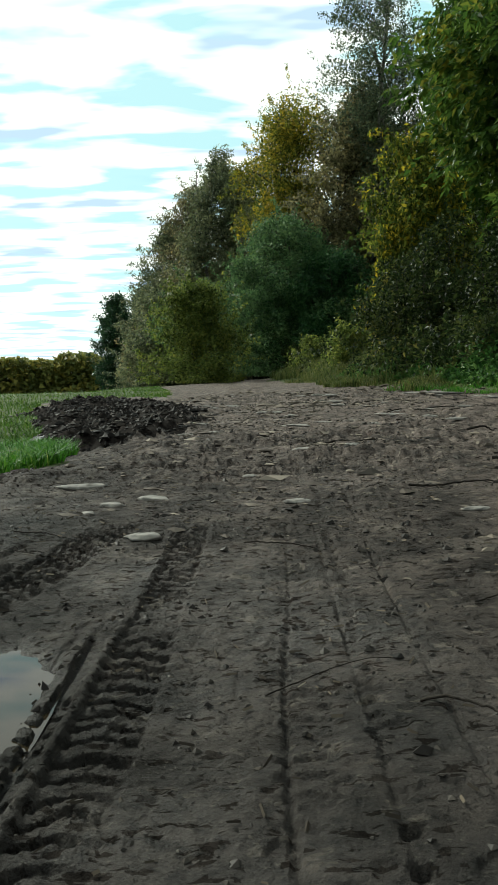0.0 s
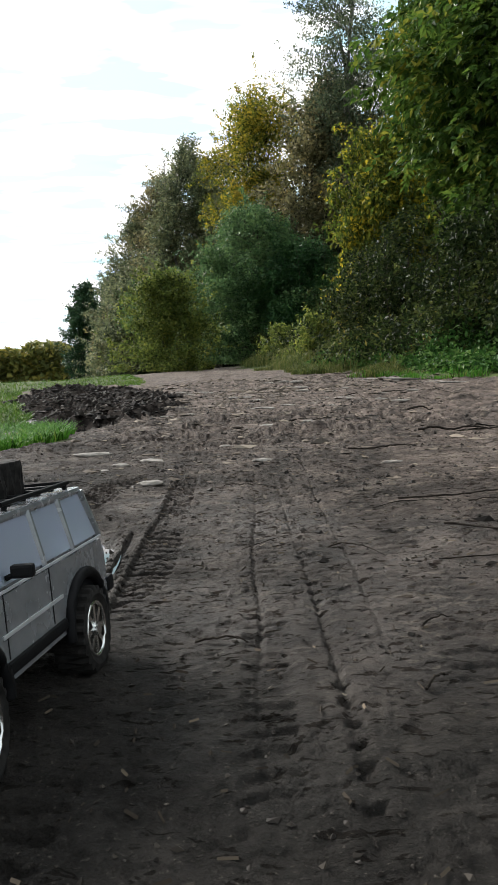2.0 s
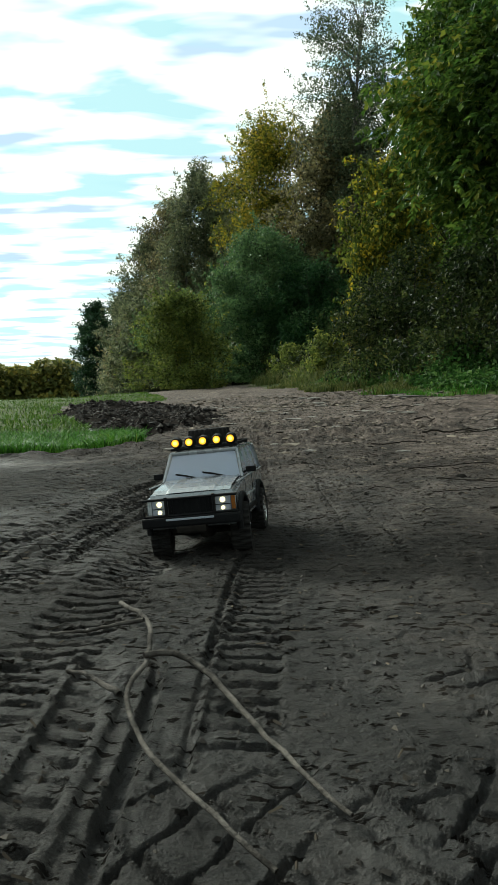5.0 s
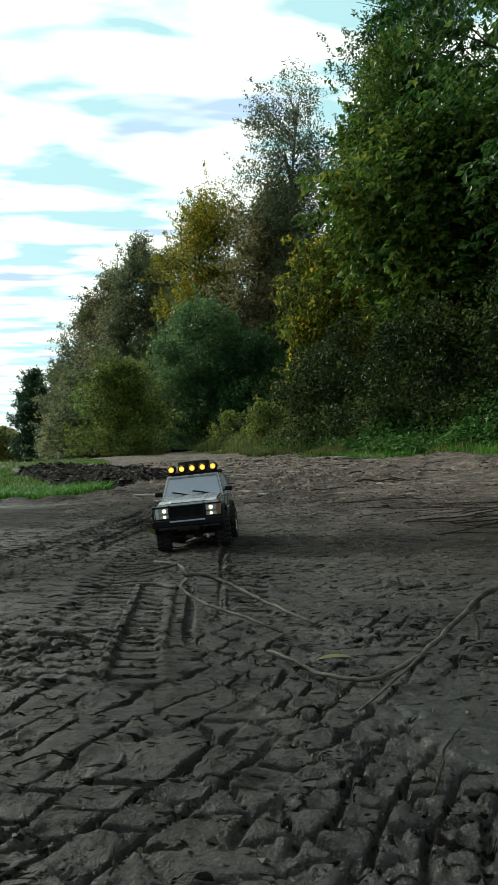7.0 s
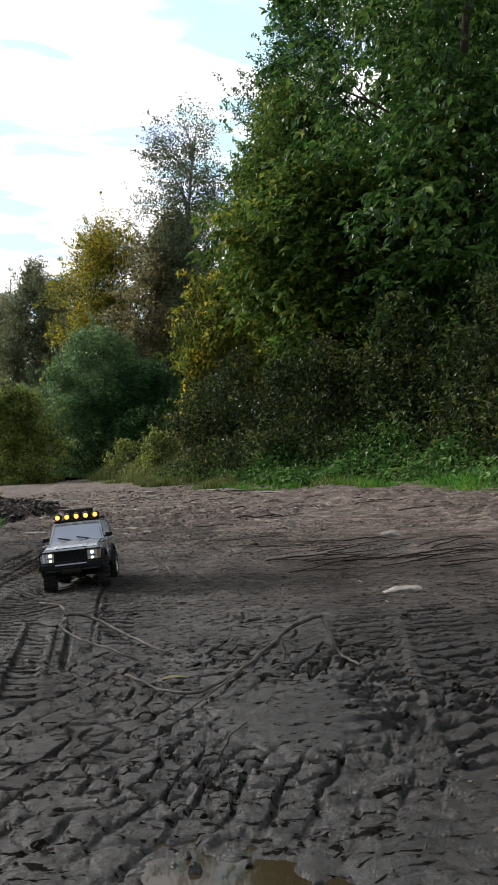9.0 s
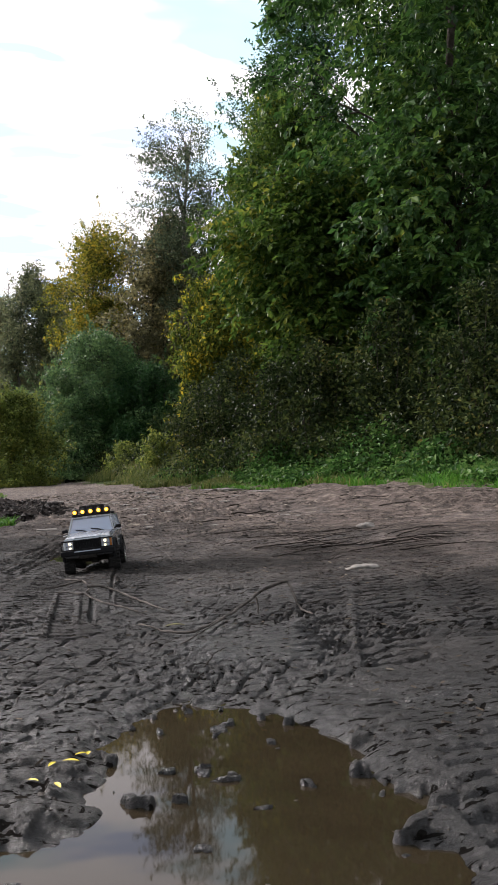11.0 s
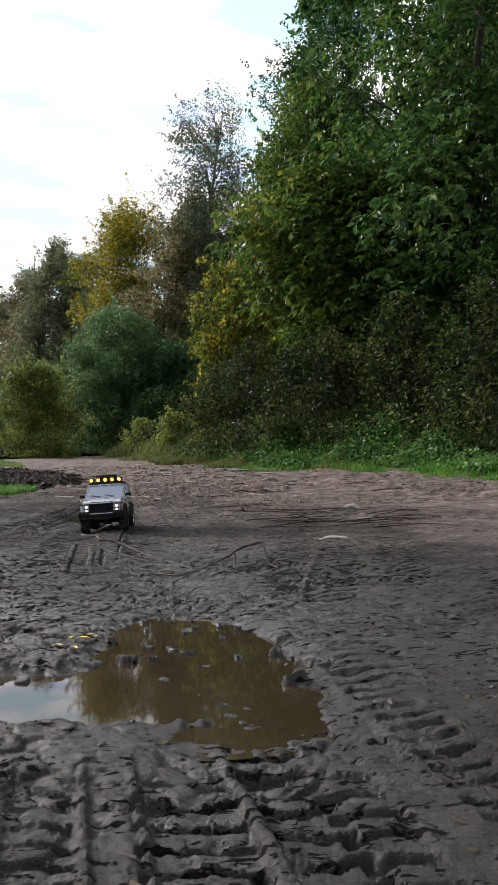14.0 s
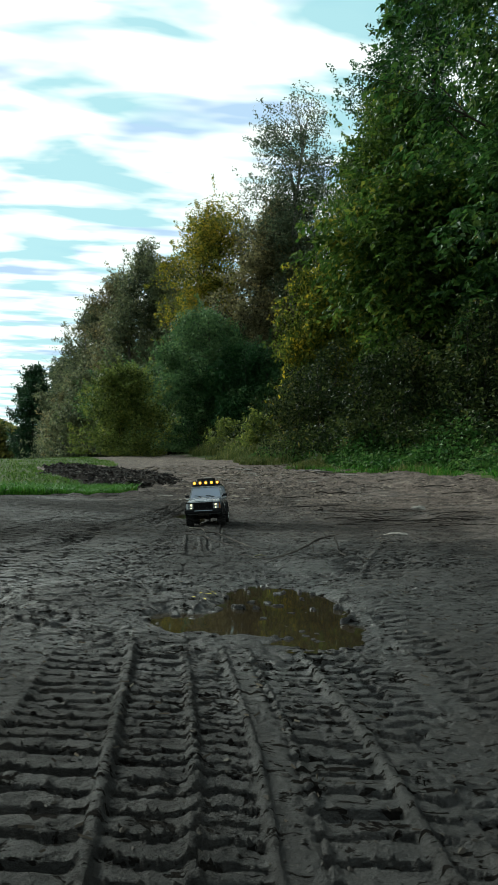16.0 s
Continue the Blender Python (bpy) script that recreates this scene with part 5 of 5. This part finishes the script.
    for i in range(5):
        part("cross_bar", rod_bm([(-0.068, 0.02 + i * 0.04, 0.213), (0.068, 0.02 + i * 0.04, 0.213)], 0.0022), BLACK, rack)
    for sx in (-1, 1):
        for y in (0.01, 0.18):
            part("foot", rod_bm([(sx * 0.066, y, 0.204), (sx * 0.067, y, 0.216)], 0.003), BLACK, rack)
    bar = part("light_bar", box_bm(0, -0.020, 0.213, 0.150, 0.010, 0.006, 0.002), BLACK, car, "black bar with five lit yellow spot lamps")
    for sx in (-0.060, 0.060):
        part("bar_foot", box_bm(sx, -0.018, 0.2085, 0.008, 0.010, 0.008, 0.001), BLACK, bar)
    for i in range(5):
        x = -0.062 + i * 0.031
        lamp = part("spot_lamp", cyl_bm(0.0135, 0.016, pose(x, -0.022, 0.2275, 90), 20, 0.0105, 0.001), BLACK, car, "round black lamp with lit yellow lens")
        part("lens", cyl_bm(0.0080, 0.002, pose(x, -0.0306, 0.2275, 90), 20), LAMP_YELLOW, lamp, "glowing yellow lens")
        part("bulb", cyl_bm(0.0042, 0.002, pose(x, -0.0314, 0.2275, 90), 16), LAMP_CORE, lamp, "bright bulb behind the lens")
    return tagged(car, "grey toy off-road car with five yellow roof lamps, standing in mud", "toy car")


def place_car(x, y, yaw):
    """Stands the car on the ground under its four wheels."""
    c, s = math.cos(radians(yaw)), math.sin(radians(yaw))

    def under(lx, ly):
        gx, gy = x + c * lx - s * ly, y + s * lx + c * ly
        q = np.linspace(-0.018, 0.018, 5)
        X, Y = np.meshgrid(gx + q, gy + q)
        return float(np.percentile(ground_height(X, Y), 70))

    a, b = 0.083 * CAR, 0.14 * CAR
    fl, fr, rl, rr_ = under(-a, -b), under(a, -b), under(-a, b), under(a, b)
    roll = math.degrees(math.atan2((fl + rl) / 2 - (fr + rr_) / 2, 2 * a))
    nose = math.degrees(math.atan2((rl + rr_) / 2 - (fl + fr) / 2, 2 * b))
    z = (fl + fr + rl + rr_) / 4 - 0.004
    toy_car(pose(x, y, z, nose, roll, yaw) @ Matrix.Diagonal((CAR, CAR, CAR, 1)))


CAR = 0.84
place_car(-0.168, 0.372, -8)


# ---- sticks, stones and litter on the mud ----
WOOD = bark_material("twig_bark", (0.008, 0.0062, 0.005), (0.042, 0.034, 0.027), 60.0)
STICK = bark_material("bare_stick", (0.011, 0.0095, 0.008), (0.125, 0.11, 0.096), 22.0)
STONE = simple("pale_stone", (0.14, 0.125, 0.108), 0.85, 0, 0.6, 34.0, 0.010)
YLEAF = simple("yellow_leaf", (0.09, 0.078, 0.012), 0.5, 0, 0.25, 90.0)


def curve_points(points, n=24, jitter=0.0, seed=0):
    p = np.asarray(points, float)
    t = np.r_[0, np.cumsum(np.linalg.norm(np.diff(p, axis=0), axis=1))]
    u = np.linspace(0, t[-1], n)
    q = np.stack([np.interp(u, t, p[:, k]) for k in range(3)], -1)
    for _ in range(3):
        q[1:-1] = (q[:-2] + 2 * q[1:-1] + q[2:]) / 4
    if jitter:
        q += np.random.default_rng(seed).normal(0, jitter, q.shape)
    return q


def grounded(points, lift=0.0):
    """Points of x, y and height over the mud."""
    return [(x, y, z_at(x, y) + h + lift) for x, y, h in points]


def stick(name, points, r0, r1, mat, label, forks=(), seed=0):
    """A branch: its main stem, and side shoots as parts."""
    x, y, z = grounded(points)[0]
    top = empty(name, pose(x, y, z))
    o = np.array([x, y, z])
    v, f = tube_arrays(curve_points(grounded(points), 28, max(r0, r1) * 0.22, seed) - o, r0 * 0.82, r1 * 0.82, 8)
    child("stem", mesh_np("stem", v, f, mat, True), top)
    for k, (pts, a, b) in enumerate(forks):
        v, f = tube_arrays(curve_points(grounded(pts), 16, a * 0.15, seed + 5 + k) - o, a * 0.8, b * 0.8, 7)
        child("side_shoot", mesh_np("side_shoot", v, f, mat, True), top)
    return tagged(top, label, "branch")


stick("forked_branch", [(-0.268, -0.16, 0.012), (-0.222, -0.25, 0.02), (-0.206, -0.37, 0.022), (-0.224, -0.45, 0.02), (-0.19, -0.55, 0.022), (-0.15, -0.615, 0.018), (-0.10, -0.68, 0.008)],
      0.0036, 0.0022, STICK, "bare forked branch lying on the mud",
      [([(-0.212, -0.37, 0.022), (-0.195, -0.345, 0.024), (-0.153, -0.39, 0.022), (-0.101, -0.51, 0.016), (-0.046, -0.61, 0.006)], 0.0042, 0.0022),
       ([(-0.226, -0.26, 0.02), (-0.285, -0.245, 0.014), (-0.33, -0.255, 0.006)], 0.0035, 0.0015),
       ([(-0.224, -0.45, 0.02), (-0.262, -0.40, 0.015), (-0.285, -0.385, 0.006)], 0.0038, 0.002)], 3)
stick("bent_branch", [(-0.120, -0.735, 0.004), (-0.105, -0.80, 0.007), (-0.075, -0.87, 0.009), (-0.03, -0.885, 0.012), (0.02, -0.845, 0.018), (0.071, -0.773, 0.024), (0.13, -0.71, 0.036), (0.17, -0.685, 0.046), (0.203, -0.675, 0.048)],
      0.0020, 0.0042, STICK, "long bent bare branch arching over the mud",
      [([(0.203, -0.675, 0.048), (0.207, -0.745, 0.034), (0.210, -0.832, 0.010)], 0.0040, 0.0022),
       ([(0.12, -0.715, 0.034), (0.122, -0.738, 0.018), (0.118, -0.75, 0.004)], 0.0032, 0.0015),
       ([(0.02, -0.845, 0.018), (-0.065, -0.945, 0.008), (-0.160, -1.045, 0.003)], 0.0019, 0.0010)], 9)

trng = random.Random(12)


def twig(x, y, length, angle, r, mat=WOOD, label="thin dark twig lying on the mud"):
    n = 6
    pts, a = [], angle
    cx, cy = x - math.cos(angle) * length / 2, y - math.sin(angle) * length / 2
    for i in range(n):
        pts.append((cx, cy, r * 1.2 + 0.008 * math.sin(i / (n - 1) * math.pi) * trng.uniform(0.2, 1)))
        a += trng.uniform(-0.22, 0.22)
        cx += math.cos(a) * length / (n - 1)
        cy += math.sin(a) * length / (n - 1)
    forks = []
    if length > 0.15:
        bx, by, bz = pts[3]
        b = a + trng.choice((-0.6, 0.6))
        forks.append(([(bx, by, bz), (bx + math.cos(b) * length * 0.15, by + math.sin(b) * length * 0.15, 0.012), (bx + math.cos(b) * length * 0.3, by + math.sin(b) * length * 0.3, 0.004)], r * 0.7, r * 0.3))
    return tagged(stick("twig", pts, r, r * 0.45, mat, label, forks, trng.randrange(999)), group="twigs on the mud")


for k in range(26):
    twig(trng.uniform(0.45, 1.15), trng.uniform(0.05, 0.95), trng.uniform(0.15, 0.48), trng.gauss(0.05, 0.40), trng.uniform(0.0013, 0.0034), label="thin dark twig in a loose pile of brushwood")
for k in range(34):
    twig(trng.uniform(-0.5, 0.75), trng.uniform(-1.3, 2.0), trng.uniform(0.04, 0.16), trng.uniform(-0.9, 0.9), trng.uniform(0.0008, 0.002))
twig(0.47, 0.42, 0.22, -1.0, 0.0026)
twig(0.52, 1.22, 0.30, 0.1, 0.0026)
for k in range(14):
    twig(trng.uniform(0.3, 1.8), trng.uniform(1.5, 5.0), trng.uniform(0.12, 0.4), trng.uniform(-0.4, 0.4), trng.uniform(0.003, 0.006), label="thin dark twig on the broken earth")


def stone(x, y, sx, sy, sz, seed, label, mat=STONE, group="stones"):
    bm = bmesh.new()
    bmesh.ops.create_icosphere(bm, subdivisions=3, radius=1.0)
    rg = np.random.default_rng(seed)
    o = rg.uniform(0, 50, 3)
    for v in bm.verts:
        n = v.co.normalized()
        k = 1 + 0.35 * noise.noise(n * 1.6 + Vector(o)) + 0.14 * noise.noise(n * 4.5 + Vector(o))
        q = n * k
        v.co = Vector((q.x * sx, q.y * sy, max(q.z, -0.4) * sz))
    me = bpy.data.meshes.new("stone")
    bm.to_mesh(me)
    bm.free()
    me.materials.append(mat)
    me.polygons.foreach_set("use_smooth", np.ones(len(me.polygons), bool))
    ob = new("stone", me)
    ob.matrix_world = pose(x, y, z_at(x, y) + sz * 0.12, 0, 0, float(rg.uniform(-25, 25)))
    return tagged(ob, label, "stone", group)


stone(0.546, -0.212, 0.055, 0.030, 0.010, 1, "flat pale stone half sunk in the mud")
stone(1.016, 0.993, 0.040, 0.025, 0.020, 2, "pale stone lying on the mud")
stone(-0.95, 3.55, 0.150, 0.070, 0.040, 3, "long flat grey stone at the edge of the grass")
stone(-0.17, 2.00, 0.040, 0.020, 0.008, 4, "flat pale stone pressed into the mud")
stone(-0.25, 1.92, 0.028, 0.016, 0.007, 5, "flat pale stone pressed into the mud")
for k, (x, y, sx, sy) in enumerate(((0.91, 5.8, 0.16, 0.05), (1.5, 7.1, 0.26, 0.07), (1.83, 6.7, 0.10, 0.05), (1.86, 6.2, 0.15, 0.05), (0.76, 4.6, 0.10, 0.05), (0.23, 4.2, 0.07, 0.035), (0.39, 4.5, 0.06, 0.03), (-0.38, 2.23, 0.06, 0.03), (0.48, 3.2, 0.035, 0.02))):
    stone(x, y, sx, sy, 0.05 * sx + 0.005, 90 + k, "long pale slab of stone half buried in earth" if sx > 0.12 else "flat pale stone pressed into the mud")
for k in range(60):
    y = trng.uniform(1.6, 9.5)
    x = trng.uniform(-0.45, 0.9 + 0.1 * y)
    sc = trng.uniform(0.008, 0.020) * (1 + 0.14 * y)
    stone(x, y, sc * trng.uniform(1.2, 2.2), sc, sc * 0.35, 20 + k, "pale flat stone among broken earth")


BRIGHT_LEAF = simple("bright_yellow_leaf", (0.52, 0.42, 0.02), 0.5, 0, 0.25, 90.0)


def fallen_leaf(x, y, length, turn, label, mat=YLEAF):
    bm = bmesh.new()
    n = 7
    rows = []
    for i in range(n):
        t = i / (n - 1)
        w = 0.32 * math.sin(math.pi * t) ** 0.8 * length * 0.5
        z = 0.03 * length * math.sin(t * math.pi) + 0.004
        rows.append([bm.verts.new(((t - 0.5) * length, s * w, z + abs(s) * w * 0.35)) for s in (-1, 0, 1)])
    for i in range(n - 1):
        for j in range(2):
            bm.faces.new((rows[i][j], rows[i + 1][j], rows[i + 1][j + 1], rows[i][j + 1]))
    bmesh.ops.remove_doubles(bm, verts=bm.verts[:], dist=1e-5)
    me = bpy.data.meshes.new("fallen_leaf")
    bm.to_mesh(me)
    bm.free()
    me.materials.append(mat)
    ob = new("fallen_leaf", me)
    ob.matrix_world = pose(x, y, z_at(x, y), 0, 0, turn)
    return tagged(ob, label, "leaf", "fallen leaves")


fallen_leaf(-0.055, -0.785, 0.044, 8, "narrow yellow willow leaf lying on the mud")
for lx, ly, ll, lt in ((-0.268, -1.52, 0.015, 60), (-0.250, -1.50, 0.018, -15), (-0.262, -1.565, 0.016, 110), (-0.240, -1.485, 0.014, 20), (-0.285, -1.545, 0.013, 150), (-0.232, -1.462, 0.013, 75)):
    fallen_leaf(lx, ly, ll, lt, "small bright yellow leaf stuck in wet mud", BRIGHT_LEAF)


def litter():
    """Straw, chips and crumbs scattered over the mud."""
    rng = np.random.default_rng(61)
    n = 4200
    y = np.concatenate([rng.uniform(-2.7, 1.5, 2200), 1.5 + 7 * rng.uniform(0, 1, 2000) ** 1.3])
    x = rng.uniform(-0.75, 0.8, n) + 0.10 * np.maximum(y, 0) * rng.uniform(0, 1.4, n)
    z = ground_height(x, y)
    keep = (z > -0.010)
    x, y, z = x[keep], y[keep], z[keep]
    n = len(x)
    a = rng.uniform(0, np.pi, n)
    far = 1 + 0.16 * np.maximum(y, 0)
    ln, w = rng.uniform(0.003, 0.013, n) * far, rng.uniform(0.0005, 0.0014, n) * far
    d = np.stack([np.cos(a), np.sin(a), rng.normal(0, 0.15, n)], -1)
    s = np.stack([-np.sin(a), np.cos(a), 0 * a], -1)
    c = np.stack([x, y, z + 0.002], -1)
    e, t = d * ln[:, None] / 2, s * w[:, None]
    up = np.stack([0 * w, 0 * w, w], -1)
    verts = np.stack([c - e - t, c + e - t, c + e + t, c - e + t, c - e + up * 1.5, c + e + up * 1.5], 1).reshape(-1, 3)
    k = np.arange(n) * 6
    faces = np.concatenate([np.stack([k, k + 1, k + 5, k + 4], -1), np.stack([k + 4, k + 5, k + 2, k + 3], -1)])
    m = leaf_material("straw_bits", [(0.0, (0.018, 0.014, 0.011)), (0.6, (0.045, 0.036, 0.027)), (0.85, (0.14, 0.11, 0.08)), (1.0, (0.34, 0.29, 0.22))], 0.8, 0.05, 3.0)
    tagged(new("straw_litter", mesh_np("straw_litter", verts, faces, m)), "bits of straw, bark and leaf scattered on the mud", "litter", kind="stuff")


litter()


CRUMB = leaf_material("earth_crumb", [(0.0, (0.009, 0.0075, 0.0065)), (0.45, (0.025, 0.021, 0.018)), (0.80, (0.045, 0.038, 0.031)), (1.0, (0.13, 0.108, 0.088))], 0.55, 0.0, 2.0)
CLOD = leaf_material("black_clod", [(0.0, (0.006, 0.005, 0.0045)), (0.6, (0.016, 0.013, 0.011)), (0.9, (0.034, 0.027, 0.022)), (1.0, (0.075, 0.060, 0.047))], 0.7, 0.0, 2.0)
CRUST = leaf_material("dry_crust", [(0.0, (0.035, 0.028, 0.023)), (0.5, (0.10, 0.082, 0.066)), (0.85, (0.20, 0.165, 0.13)), (1.0, (0.36, 0.31, 0.25))], 0.8, 0.0, 2.0)


def lumps_of(name, label, category, x, y, z, r, mat, rng, flat=0.8):
    """Loose lumps, each an uneven eight-sided piece."""
    n = len(x)
    base = np.array([(1, 0, 0), (0, 1, 0), (-1, 0, 0), (0, -1, 0), (0, 0, flat), (0, 0, -0.5)], float)
    a = rng.uniform(0, 2 * np.pi, n)
    ca, sa = np.cos(a), np.sin(a)
    v = base[None] * rng.uniform(0.55, 1.35, (n, 6, 1)) + rng.normal(0, 0.22, (n, 6, 3)) * [1, 1, flat]
    v[:, :, 0] *= rng.uniform(1.0, 1.9, n)[:, None]
    vx = v[:, :, 0] * ca[:, None] - v[:, :, 1] * sa[:, None]
    vy = v[:, :, 0] * sa[:, None] + v[:, :, 1] * ca[:, None]
    verts = np.stack([vx, vy, v[:, :, 2]], -1) * r[:, None, None] + np.stack([x, y, z + r * 0.25 * flat], -1)[:, None, :]
    tri = np.array([(0, 1, 4), (1, 2, 4), (2, 3, 4), (3, 0, 4), (1, 0, 5), (2, 1, 5), (3, 2, 5), (0, 3, 5)])
    faces = (np.arange(n)[:, None, None] * 6 + tri[None]).reshape(-1, 3)
    return tagged(new(name, mesh_np(name, verts.reshape(-1, 3), faces, mat)), label, category, kind="stuff")


def earth_crumbs():
    """Loose crumbs and small clods of earth over the whole track."""
    rng = np.random.default_rng(71)
    n1, n2 = 17000, 9000
    y = np.concatenate([rng.uniform(-2.7, 1.8, n1), 1.6 + 7.5 * rng.uniform(0, 1, n2) ** 1.5])
    x = rng.uniform(-0.8, 0.75, n1 + n2) + 0.11 * np.maximum(y, 0) * rng.uniform(-0.1, 1.6, n1 + n2)
    thick = fbm(x * 2.3, y * 2.3, 72, 3) + 0.5 * fbm(x * 9, y * 9, 73, 2) + 0.35 * smooth(0.5, 2.5, y + x)
    z = ground_height(x, y)
    keep = (thick + rng.normal(0, 0.25, len(x)) > 0.02) & (z > -0.012) & (heap_mask(x, y) < 0.2)
    x, y, z = x[keep], y[keep], z[keep]
    r = 0.0011 * np.exp(rng.normal(0.15, 0.55, len(x))) * (1 + 0.32 * np.maximum(y - 0.6, 0))
    r = np.minimum(r, np.where(y < 0.6, 0.0034, 0.018))
    lumps_of("earth_crumbs", "loose dark crumbs and clods of earth on the mud", "earth crumbs", x, y, z, r, CRUMB, rng)


earth_crumbs()


def soil_clods():
    """Torn black clods on the ploughed strip, and pale flakes of crust up the slope."""
    rng = np.random.default_rng(75)
    n = 12000
    y = rng.uniform(3.4, 10.6, n)
    x = np.interp(y, (3.6, 4.2, 6, 8, 10.2), (-0.62, -0.72, -1.02, -1.42, -2.0)) + rng.normal(0, 0.42, n)
    keep = heap_mask(x, y) + rng.normal(0, 0.12, n) > 0.22
    x, y = x[keep], y[keep]
    r = np.minimum(0.0095 * np.exp(rng.normal(0, 0.5, len(x))), 0.03)
    lumps_of("soil_clods", "torn black clods on the ploughed strip beside the track", "clods", x, y, ground_height(x, y), r, CLOD, rng, 0.8)
    n = 13000
    y = -0.4 + 12.0 * rng.uniform(0, 1, n) ** 1.3
    x = left_edge(y) + 0.15 + rng.uniform(0, 1, n) * (edge_x(y) - left_edge(y))
    thick = fbm(x * 1.1, y * 0.8, 76, 3) + 0.4 * fbm(x * 5, y * 4, 77, 2)
    keep = (thick + rng.normal(0, 0.18, n) > 0.22) & (heap_mask(x, y) < 0.15) & (y + 1.6 * x > 1.1)
    x, y = x[keep], y[keep]
    r = 0.0035 * np.exp(rng.normal(0, 0.6, len(x))) * np.maximum(1 + 0.45 * (y - 1.5), 0.7)
    lumps_of("crust_flakes", "pale flakes of dried crust on the broken earth", "earth flakes", x, y, ground_height(x, y), np.minimum(r, 0.05), CRUST, rng, 0.35)


soil_clods()
